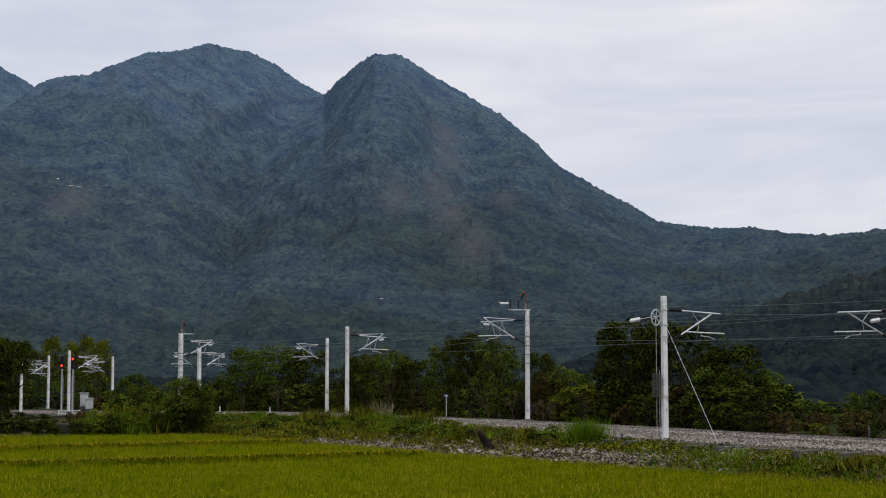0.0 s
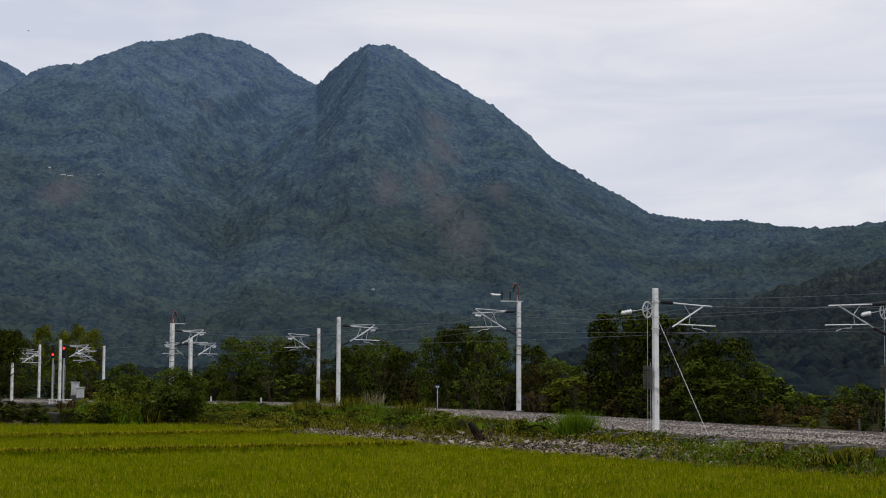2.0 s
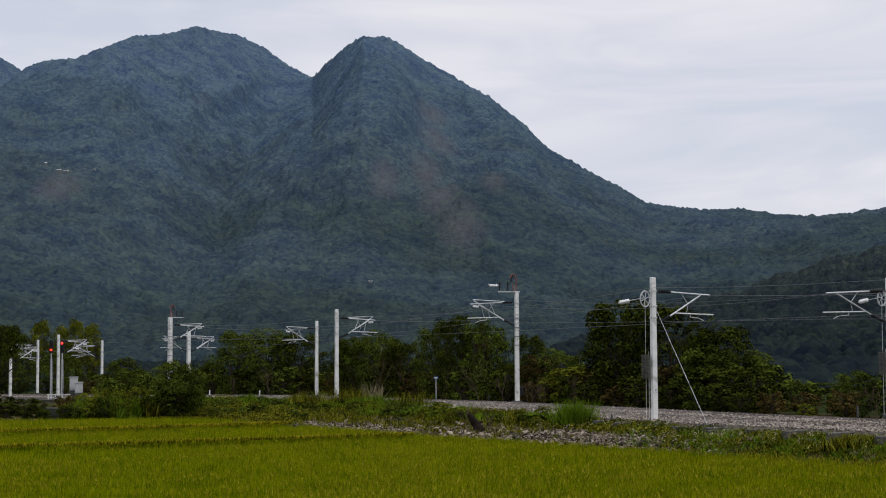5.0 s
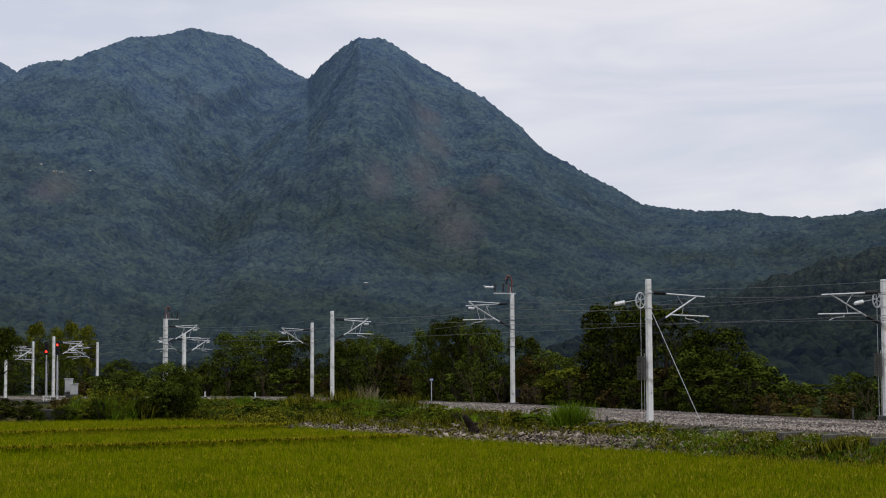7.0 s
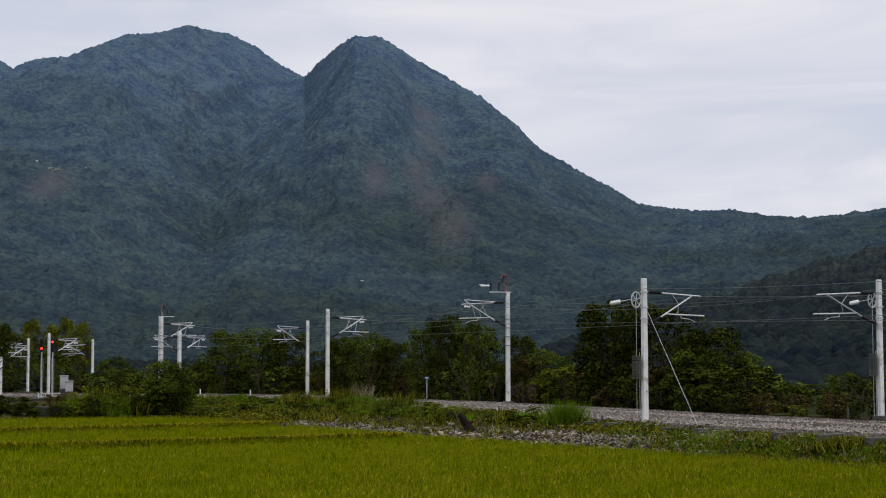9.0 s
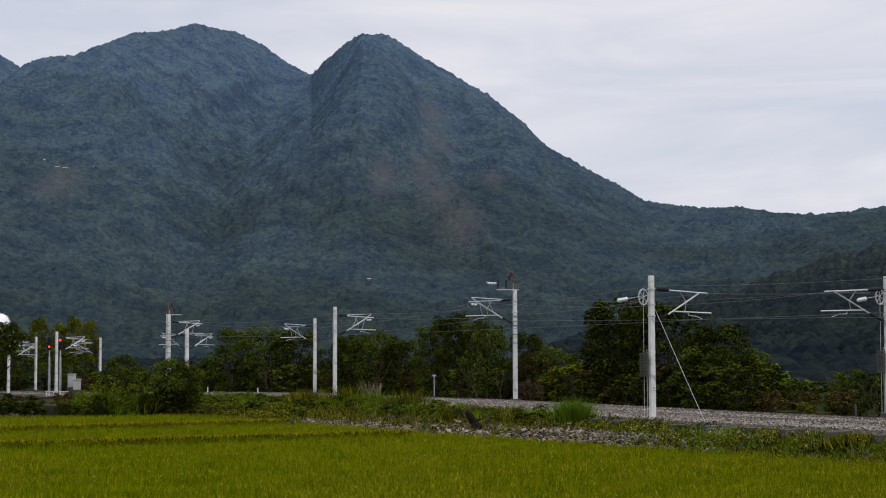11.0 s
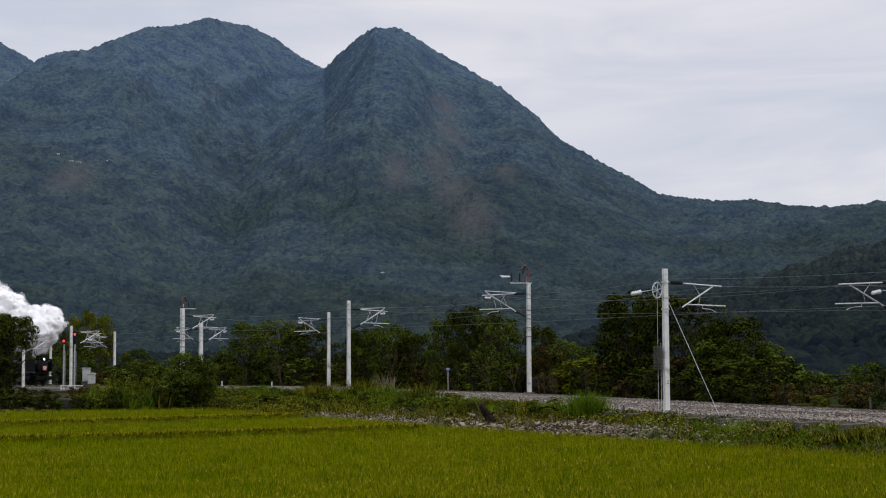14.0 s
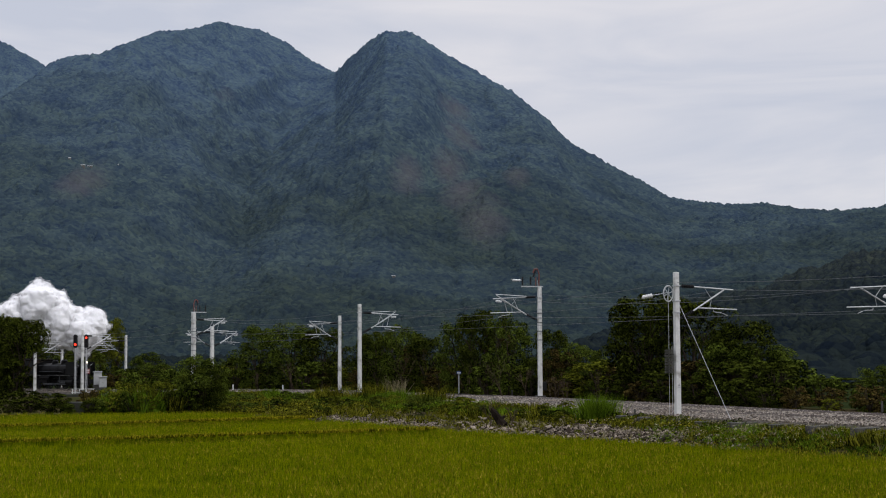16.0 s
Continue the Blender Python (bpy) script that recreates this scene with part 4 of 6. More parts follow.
# scrub beyond the line
WOOD_D = [
    ("bush_b", 33.5, 158, 1.3, 6.4), ("bush_b", 38.0, 160, 1.2, 6.8), ("bush_b", 43.0, 161, 1.3, 7.0), ("bush_b", 48.0, 160, 1.5, 7.0),
    ("bush_b", 53.0, 158, 1.6, 7.2), ("bush_b", 29.0, 156, 1.6, 6.2), ("bush_b", 29.0, 128, 1.0, 4.4), ("bush_b", 35.0, 126, 1.0, 4.6),
    ("bush_b", 24.5, 150, 2.0, 6.0),
]
# behind the station tracks
WOOD_E = [
    ("green_b", -35.0, 192, 3.3, 5.0), ("bush_a", -33.2, 186, 2.6, 4.2), ("green_a", -38.4, 203, 4.6, 5.0), ("yellow", -44.2, 212, 9.0, 4.4),
    ("yellow", -46.6, 214, 9.7, 4.0), ("yellow", -49.2, 216, 8.8, 4.4), ("yellow", -52.2, 217, 9.6, 4.8), ("dark_a", -56.5, 217, 8.4, 7.4),
    ("dark_b", -60.5, 214, 9.0, 8.0), ("green_b", -47.6, 208, 5.6, 6.0), ("green_a", -53.6, 210, 6.0, 6.4), ("bush_b", -52.0, 206, 2.2, 4.6),
    ("bush_b", -48.6, 205, 2.0, 4.4), ("bush_a", -45.4, 204, 2.1, 4.2), ("bush_b", -42.2, 203, 1.9, 4.2), ("bush_b", -39.0, 201, 2.1, 4.2),
    ("bush_a", -36.2, 199, 2.0, 4.0),
]
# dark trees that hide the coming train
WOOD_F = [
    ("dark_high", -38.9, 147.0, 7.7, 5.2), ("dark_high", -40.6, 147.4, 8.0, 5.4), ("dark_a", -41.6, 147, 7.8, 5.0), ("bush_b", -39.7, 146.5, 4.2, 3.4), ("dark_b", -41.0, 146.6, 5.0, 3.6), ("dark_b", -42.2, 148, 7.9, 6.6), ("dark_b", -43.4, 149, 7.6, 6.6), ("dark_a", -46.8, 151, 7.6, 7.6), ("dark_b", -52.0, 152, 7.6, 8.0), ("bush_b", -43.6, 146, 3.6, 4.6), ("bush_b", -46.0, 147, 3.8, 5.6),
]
# along the paddy
WOOD_G = [
    ("green_b", -18.1, 114.6, 4.1, 3.7), ("dark_b", -17.6, 114.2, 3.3, 3.0), ("bush_a", -18.5, 114.0, 2.4, 2.4), ("green_a", -17.1, 115.6, 3.8, 2.7), ("bush_a", -17.2, 115.4, 2.3, 2.2), ("bush_y", -20.6, 114.4, 2.3, 1.8), ("bush_y", -21.8, 114.0, 2.0, 1.8),
    ("bush_y", -23.2, 114.0, 2.2, 1.9), ("bush_y", -24.3, 113.8, 1.8, 1.6), ("bush_b", -19.7, 113.9, 1.6, 1.6), ("bush_b", -30.0, 113.2, 1.7, 3.0),
    ("bush_b", -28.2, 114.0, 1.5, 2.6), ("bush_brown", -26.0, 116.0, 1.6, 2.2), ("bush_a", -21.8, 119.5, 2.6, 2.4), ("bush_a", -24.2, 121.5, 2.8, 2.6),
    ("bush_y", -20.6, 118.0, 2.0, 2.0), ("bush_b", -32.4, 113.0, 1.6, 2.8), ("bush_b", -27.0, 112.2, 1.2, 1.5), ("bush_a", -24.7, 112.3, 1.1, 1.3),
    ("bush_brown", -25.8, 114.4, 1.7, 1.8), ("bush_b", -25.2, 112.0, 1.0, 1.3), ("bush_small", -26.6, 112.1, 0.8, 1.2),
]
# along the paddy, further on
WOOD_H = [
    ("bush_b", -34.0, 112.6, 1.6, 2.6), ("bush_b", -32.2, 111.7, 1.2, 2.4), ("bush_b", -30.6, 111.6, 1.1, 2.2), ("bush_b", -29.2, 111.7, 1.25, 2.2),
    ("bush_b", -27.9, 111.8, 1.1, 1.9), ("bush_a", -26.6, 111.9, 0.7, 1.3), ("bush_y", -15.6, 113.0, 0.9, 1.6), ("bush_a", -14.6, 112.4, 0.8, 1.5),
    ("bush_a", -22.6, 112.6, 1.5, 1.7), ("bush_y", -21.4, 112.5, 1.3, 1.6), ("bush_y", -23.6, 112.6, 1.1, 1.5),
]
for i, (k, x, y, h, w) in enumerate(WOOD_A + WOOD_B + WOOD_C + WOOD_D + WOOD_E + WOOD_F + WOOD_G + WOOD_H):
    plant(k, x, y, 0.55 if y > 90 and x > -24 and y > 122 or x > 0 else (0.15 if y < 125 else 0.1), h, w * 1.08, i * 1.7)


_u = random.Random(8)
_s = 52.0
while _s < 178:
    for row in range(2):
        p, h = on_line(_s + _u.uniform(-0.6, 0.6), BED + (1.6 + 2.6 * row) + _u.uniform(-0.4, 0.6))
        hh = _u.uniform(1.3, 2.4) + 0.9 * row
        if p.x > 19 or (p.x < -23 and p.y < 176):
            hh *= 0.58
        plant(_u.choice(("bush_b", "bush_b", "bush_a", "bush_brown", "bush_b", "bush_y")), p.x, p.y, p.z - 0.15, hh, hh * 1.5, _u.uniform(0, 6))
    _s += 2.0 + 1.2 * _u.random()


def blades(pts, heights, per, width, lean, g, low=0.6):
    """Grass tufts of tapering blades."""
    n = len(pts) * per
    p = np.repeat(np.asarray(pts), per, 0)
    h = np.repeat(np.asarray(heights), per) * g.uniform(low, 1.1, n)
    a = g.uniform(0, 6.283, n)
    d = np.stack([np.cos(a), np.sin(a), np.zeros(n)], 1)
    a2 = g.uniform(0, 6.283, n)
    w = np.stack([np.cos(a2), np.sin(a2), np.zeros(n)], 1)
    base = p + d * (g.random(n) * 0.5 * lean * h)[:, None] * 0.5
    out = (g.random(n) * lean * h)[:, None]
    tip = base + d * out + np.array([0, 0, 1]) * h[:, None]
    ww = width * g.uniform(0.7, 1.5, n)[:, None]
    v = np.stack([base - w * ww * 0.5, base + w * ww * 0.5, tip], 1).reshape(-1, 3)
    f = np.arange(n * 3).reshape(-1, 3)
    return v, f


# the paddy: its floor, the standing rice, and two riper rows along the bunds
def toe_y(x):
    o = np.argsort(TOE[:, 0])
    return np.interp(x, TOE[o, 0], TOE[o, 1])


xs, us = np.linspace(-70, 30, 60), np.linspace(0, 1, 30)
PX, PU = np.meshgrid(xs, us)
PY = 20 + (toe_y(PX) - 0.3 - 20) * PU
paddy = new("paddy_field", from_arrays("paddy_field", np.stack([PX.ravel(), PY.ravel(), np.full(PX.size, FLOOR)], 1), grid_faces(30, 60), M_PADDY))
tagged(paddy, "wet green floor of the rice paddy", "field", kind="structure")

BUNDS = [[(-60, 76.0), (-24.9, 90.6), (-16.6, 95.4), (-8.2, 101.5)], [(-60, 55.0), (-20.3, 73.8), (-11.5, 78.3), (-3.1, 83.5), (-1.0, 84.8)]]


def bund_gap(x, y):
    """How far a place lies beyond the bunds, in metres, the smaller one."""
    out = np.full(np.shape(x), 99.0)
    for b in BUNDS:
        bx, by = zip(*b)
        out = np.where((x < bx[-1]) & (np.abs(y - np.interp(x, bx, by) + 1.6) < np.abs(out)), y - np.interp(x, bx, by) + 1.6, out)
    return out


g = np.random.default_rng(21)
NT = 62000
ry = 40 + 80 * g.random(NT) ** 1.15
rx = (g.random(NT) * 2 - 1) * (ry * 0.305 + 1.0)
keep = (ry < toe_y(rx) - 0.2) & (np.abs(bund_gap(rx, ry)) > 1.6)
rx, ry = rx[keep], ry[keep]
rh = 0.60 + 0.07 * fractal(rx, ry, 3.0, 7, 3) + 0.05 * fractal(rx, ry * 0.5, 14.0, 8, 2)
v, f = blades(np.column_stack([rx, ry, np.full(len(rx), FLOOR)]), rh, 11, 0.030, 0.4, g, 0.85)
tagged(new("rice", from_arrays("rice", v, f, M_RICE)), "dense yellow-green rice standing in the paddy", "rice", kind="stuff")
NE_ = 60000
ey = 40 + 76 * g.random(NE_) ** 1.25
ex = (g.random(NE_) * 2 - 1) * (ey * 0.305 + 1.0)
ok = (ey < toe_y(ex) - 0.25) & (np.abs(bund_gap(ex, ey)) > 1.6) & (fractal(ex, ey, 5.0, 19, 3) > -0.25 + 0.5 * g.random(NE_) - 0.25)
ex, ey = ex[ok], ey[ok]
ez = FLOOR + 0.60 + 0.07 * fractal(ex, ey, 3.0, 7, 3) + g.uniform(-0.08, 0.08, len(ex))
v, f = blades(np.column_stack([ex, ey, ez - 0.06]), np.full(len(ex), 0.12), 1, 0.026, 0.8, g)
tagged(new("rice_ears", from_arrays("rice_ears", v, f, M_EAR)), "small yellow ripening ears over the rice", "rice", kind="stuff")
for b in BUNDS:
    bx, by = zip(*b)
    n = 1500
    x = g.uniform(max(-38, bx[0]), bx[-1], n)
    y = np.interp(x, bx, by) + g.normal(0, 0.05, n)
    ok = y < toe_y(x) - 0.3
    x, y = x[ok], y[ok]
    v, f = blades(np.column_stack([x, y, np.full(len(x), FLOOR)]), g.uniform(0.54, 0.66, len(x)), 10, 0.035, 0.3, g)
    tagged(new("bund_rice", from_arrays("bund_rice", v, f, M_RICE)), "outer row of green rice stalks along a bund", "rice", "rice rows", kind="stuff")
    v, f = blades(np.column_stack([x, y - 0.05, FLOOR + g.uniform(0.50, 0.58, len(x))]), np.full(len(x), 0.17), 8, 0.05, 0.8, g)
    tagged(new("ripe_rice_row", from_arrays("ripe_rice_row", v, f, M_RICE_EDGE)), "riper yellowish row of rice along a bund", "rice", "rice rows", kind="stuff")


def weeds(name, count, lo, hi, per, width, lean, mat, label, seed, i0, i1, u0, u1, patch=2.5, cut=0.0):
    """Weeds in patches on the bank between two stretches."""
    g = np.random.default_rng(seed)
    i = g.integers(i0, i1, count)
    u = g.uniform(u0, u1, count)
    pts = np.array([bank_point(a, b) for a, b in zip(i, u)])
    pts[:, :2] += g.normal(0, 0.5, (count, 2))
    ok = fractal(pts[:, 0], pts[:, 1], patch, seed, 3) > cut
    pts = pts[ok]
    v, f = blades(pts, g.uniform(lo, hi, len(pts)), per, width, lean, g)
    return tagged(new(name, from_arrays(name, v, f, mat)), label, "weeds", kind="stuff")


weeds("bank_weeds", 4200, 0.10, 0.36, 10, 0.035, 1.1, M_GRASS, "low green weeds on the railway bank", 31, 18, 100, 0.02, 0.5, cut=-0.12)
weeds("bank_weeds", 4200, 0.08, 0.22, 10, 0.03, 1.2, M_GRASS, "low green weeds at the foot of the bank", 32, 14, 47, 0.3, 1.05, cut=-0.22)
weeds("bank_weeds", 2200, 0.2, 0.55, 10, 0.05, 1.1, M_GRASS, "taller green weeds along the railway bank", 33, 84, 126, 0.05, 0.75, cut=-0.15)
weeds("bank_weeds", 1300, 0.2, 0.6, 10, 0.05, 1.0, M_GRASS, "green weeds down to the paddy's edge", 37, 96, 124, 0.5, 1.02, cut=-0.3)
weeds("bank_weeds", 5200, 0.07, 0.20, 9, 0.03, 1.2, M_GRASS_BRIGHT, "short fresh grass on the foot of the bank", 38, 14, 50, 0.0, 1.05, patch=1.4, cut=-0.15)
weeds("bank_weeds", 3000, 0.10, 0.32, 10, 0.03, 1.0, M_GRASS, "short green weeds above the rubble", 39, 58, 100, 0.34, 0.86, cut=-0.25)
weeds("bank_weeds", 2600, 0.10, 0.30, 9, 0.028, 1.0, M_GRASS, "short grass growing over the kerb", 43, 12, 52, 0.0, 0.14, cut=-0.05)
weeds("dry_weeds", 900, 0.15, 0.4, 8, 0.035, 1.2, M_DRY, "dry straw-coloured grass on the bank", 34, 20, 120, 0.05, 0.9, cut=0.05)
weeds("reeds", 1100, 0.7, 1.8, 12, 0.06, 0.8, M_GRASS_BRIGHT, "tall green reeds at the paddy's far edge", 35, 123, 134, 0.72, 1.0, cut=-0.2)


_w = random.Random(12)
for k in range(110):
    i = _w.randrange(22, 122)
    u = _w.uniform(0.05, 0.5 if 60 < i < 96 else 0.95)
    if i > 100:
        u *= 0.6
    p = bank_point(i, u)
    hh = _w.uniform(0.15, 0.34) if i < 60 else _w.uniform(0.35, 1.0)
    plant(_w.choice(("bush_small", "bush_pale")), p[0], p[1], p[2], hh, hh * _w.uniform(1.3, 2.2), _w.uniform(0, 6))


def clump(x, y, z, height, spread, n, mat, label, seed, width=0.05):
    g = np.random.default_rng(seed)
    pts = np.column_stack([g.normal(0, spread, n), g.normal(0, spread, n), np.zeros(n)])
    v, f = blades(pts, height * g.uniform(0.6, 1.0, n), 12, width, 0.75, g)
    ob = new("grass_clump", from_arrays("grass_clump", v, f, mat))
    ob.matrix_basis = pose(x, y, z)
    return tagged(ob, label, "grass", kind="stuff")


clump(7.15, 82.0, 0.5, 1.6, 0.34, 220, M_GRASS_BRIGHT, "tall bright green grass clump on the railway bank", 1)
clump(-6.0, 118.0, 0.7, 1.7, 0.55, 70, M_GRASS, "tall green grass clump at a mast's foot", 3)
clump(-1.4, 110.0, 0.6, 1.5, 0.55, 60, M_GRASS, "tall green grass clump on the bank", 4)
clump(-3.6, 113.0, 0.6, 1.3, 0.5, 60, M_GRASS_BRIGHT, "tall bright green grass clump on the bank", 5)
clump(-9.2, 121.0, 0.6, 1.4, 0.6, 60, M_GRASS, "tall green grass clump on the bank", 6)
clump(-4.4, 131.0, 0.9, 1.6, 0.9, 7, M_DRY, "dry straw-coloured grass under the trees", 7, 0.09)
clump(15.9, 63.5, 0.45, 0.7, 0.32, 30, M_GRASS, "small dark green weed clump on the bank", 8)


def herbs(name, n, size, mat, label, seed, i0, i1, u0, u1, lift, cut):
    """Small leaves close over the bank."""
    g = np.random.default_rng(seed)
    pts = np.array([bank_point(i, u) for i, u in zip(g.integers(i0, i1, n), g.uniform(u0, u1, n))])
    pts[:, :2] += g.normal(0, 0.4, (n, 2))
    pts = pts[fractal(pts[:, 0], pts[:, 1], 1.6, seed, 3) > cut]
    pts[:, 2] += 0.08 + lift * (0.5 + 0.5 * fractal(pts[:, 0], pts[:, 1], 1.1, seed + 1, 2))
    v, f = leaf_cards(pts, np.full(len(pts), 0.12), 5, size, g)
    return tagged(new(name, from_arrays(name, v, f, mat)), label, "weeds", kind="stuff")


herbs("herbs", 2200, 0.034, M_GRASS, "leafy green herbs covering the bank", 61, 14, 47, 0.0, 1.02, 0.10, -0.1)
herbs("herbs", 3000, 0.034, M_GRASS_BRIGHT, "fresh bright green herbs covering the bank", 68, 14, 50, 0.0, 0.95, 0.14, 0.05)
herbs("herbs", 3400, 0.05, M_GRASS_BRIGHT, "fresh bright green leafy weeds beside the track", 69, 74, 126, 0.02, 0.60, 0.62, 0.05)
herbs("herbs", 3200, 0.065, M_LEAF, "dark leafy weeds beside the track", 70, 78, 126, 0.05, 0.66, 0.60, 0.08)
herbs("herbs", 2200, 0.060, M_GRASS, "leafy green herbs below the kerb", 66, 46, 72, 0.0, 0.45, 0.25, -0.2)
herbs("herbs", 2800, 0.060, M_LEAF, "darker leafy herbs on the bank", 62, 40, 122, 0.0, 0.42, 0.34, 0.1)
herbs("herbs", 2600, 0.05, M_GRASS, "leafy green herbs along the track", 63, 66, 124, 0.0, 0.55, 0.5, -0.1)
herbs("dry_herbs", 900, 0.05, M_DRY, "withered brown herbs on the bank", 67, 14, 110, 0.0, 0.7, 0.25, 0.0)
herbs("herbs", 2600, 0.065, M_GRASS, "leafy weeds down to the paddy's edge", 71, 97, 126, 0.45, 1.0, 0.5, -0.2)
herbs("flowers", 420, 0.022, M_FLOWER, "tiny pale yellow flowers among the weeds", 64, 16, 66, 0.05, 0.9, 0.45, -0.2)


def bare_shrub(x, y, z, h, seed):
    """Dry branching stems."""
    rnd = random.Random(seed)
    bm = bmesh.new()

    def grow(p, d, ln, r, depth):
        q = p + d * ln
        tube(bm, p, q, r, r * 0.65, 5)
        if depth:
            for _ in range(rnd.choice((2, 2, 3))):
                e = (d + Vector((rnd.uniform(-0.6, 0.6), rnd.uniform(-0.6, 0.6), rnd.uniform(-0.1, 0.4)))).normalized()
                grow(q, e, ln * rnd.uniform(0.6, 0.85), r * 0.62, depth - 1)

    for k in range(3):
        grow(Vector((rnd.uniform(-0.2, 0.2), rnd.uniform(-0.2, 0.2), -0.1)), Vector((rnd.uniform(-0.4, 0.4), rnd.uniform(-0.2, 0.2), 1)).normalized(), h * 0.34, 0.026, 3)
    ob = part("bare_shrub", bm, M_TWIG)
    ob.matrix_basis = pose(x, y, z)
    tagged(ob, "leafless pale brown shrub before the trees", "shrub", "bare shrubs")


for k, (x, y, h) in enumerate(((-4.4, 131.5, 3.6), (3.6, 118.4, 3.4), (6.9, 113.6, 2.2), (7.7, 112.6, 1.8), (0.7, 124.0, 3.0), (-15.0, 152.5, 3.2), (-19.6, 161.0, 1.8), (5.0, 116.6, 2.6), (9.6, 108.8, 2.4), (23.6, 86.6, 2.0))):
    bare_shrub(x, y, 0.8, h, 70 + k)
bare_shrub(1.75, 85.3, 0.35, 1.5, 91)
bare_shrub(2.9, 84.9, 0.3, 1.2, 92)


_c = random.Random(31)
for k in range(16):
    p = bank_point(_c.randrange(62, 112), _c.uniform(0.08, 0.4))
    clump(p[0], p[1], p[2] - 0.05, _c.uniform(0.5, 0.95), _c.uniform(0.25, 0.6), 34, _c.choice((M_GRASS_BRIGHT, M_GRASS, M_GRASS_BRIGHT)), "leafy green grass clump on the railway bank", 40 + k, 0.06)


# uneven tall weeds between the track and the rubble
for k in range(58):
    p = bank_point(_c.randrange(70, 126), _c.uniform(0.12, 0.46))
    clump(p[0], p[1], p[2] - 0.05, _c.choice((0.5, 0.6, 0.7, 0.8, 0.9, 1.2)), _c.uniform(0.22, 0.5), 64, _c.choice((M_GRASS_BRIGHT, M_GRASS, M_GRASS, M_GRASS_BRIGHT, M_LEAF)), "tall upright green weeds on the railway bank", 140 + k, 0.05)
for k in range(80):
    i = _c.randrange(72, 127)
    p = bank_point(i, _c.uniform(0.10, 0.55 if i < 96 else 0.92))
    hh = _c.uniform(0.45, 0.95)
    plant(_c.choice(("bush_small", "bush_small", "bush_pale")), p[0], p[1], p[2], hh, hh * _c.uniform(1.3, 2.0), _c.uniform(0, 6))
# reeds between the shrubs at the paddy's far edge
for k in range(14):
    clump(_c.uniform(-25.0, -19.6), _c.uniform(112.9, 115.2), 0.05, _c.uniform(1.1, 2.4), _c.uniform(0.2, 0.4), 26, _c.choice((M_GRASS, M_GRASS_BRIGHT, M_GRASS)), "tall broad-leaved green reeds at the paddy's edge", 220 + k, 0.12)


# ---------------------------------------------------------------- small things by the line
def stump():
    th = empty("tree_stump", pose(2.2, 84.8, 0.25) @ Matrix.Scale(0.85, 4), "charred dark tree stump leaning on the bank", "stump")
    bm = bmesh.new()
    pts = [Vector((0.45, 0, -0.4)), Vector((0.3, 0, 0.1)), Vector((0.05, 0.02, 0.5)), Vector((-0.25, 0, 0.95)), Vector((-0.42, 0, 1.15))]
    for (p, q), (r0, r1) in zip(zip(pts, pts[1:]), ((0.4, 0.3), (0.3, 0.24), (0.24, 0.2), (0.2, 0.12))):
        tube(bm, p, q, r0, r1, 9)
    tube(bm, (0.05, 0, 0.45), (0.42, 0.1, 0.75), 0.14, 0.06, 7)
    for v in bm.verts:
        v.co += Vector((random.uniform(-0.05, 0.05), random.uniform(-0.05, 0.05), random.uniform(-0.05, 0.05)))
    part("trunk", bm, M_CHAR, th)
    bm = bmesh.new()
    for a in range(5):
        tube(bm, (0.3, 0, 0.0), (0.3 + 0.8 * math.cos(a * 1.3), 0.7 * math.sin(a * 1.3), -0.35), 0.13, 0.04, 6)
    part("root", bm, M_CHAR, th)


stump()


def marker(x, y, z, h, mat, label, w=0.1):
    bm = bmesh.new()
    box(bm, 0, 0, h / 2, w, w, h, 0.012, taper=0.9)
    ob = part("marker_post", bm, mat)
    ob.matrix_basis = pose(x, y, z, random.uniform(-2, 2), random.uniform(-2, 2), 20)
    tagged(ob, label, "marker post", "marker posts")


marker(-21.9, 160.5, 0.7, 0.55, M_WHITE, "short white marker post beside the ballast")
marker(-16.2, 153.0, 0.8, 0.5, M_WHITE, "short white marker post beside the ballast")
marker(4.2, 121.5, 0.9, 0.5, M_KERB, "short grey marker post beside the ballast")
marker(20.7, 79.5, 1.15, 0.55, M_KERB, "short grey leaning marker post at the ballast edge", 0.09)
marker(8.8, 80.5, 0.75, 0.6, M_KERB, "short grey marker post by the kerb", 0.08)


def sign():
    th = empty("track_sign", pose(0.25, 123.0, 0.9), "small blue sign plate on a thin grey post", "sign")
    bm = bmesh.new()
    tube(bm, (0, 0, -0.1), (0, 0, 1.9), 0.035)
    part("post", bm, M_CABINET, th)
    bm = bmesh.new()
    box(bm, 0, -0.06, 1.8, 0.34, 0.03, 0.22, 0.008)
    plate = part("plate", bm, M_SIGN, th, "blue sign plate")
    bm = bmesh.new()
    box(bm, 0, -0.08, 1.83, 0.26, 0.006, 0.05)
    box(bm, 0, -0.08, 1.75, 0.2, 0.006, 0.03)
    part("writing", bm, M_LINE, plate)


sign()


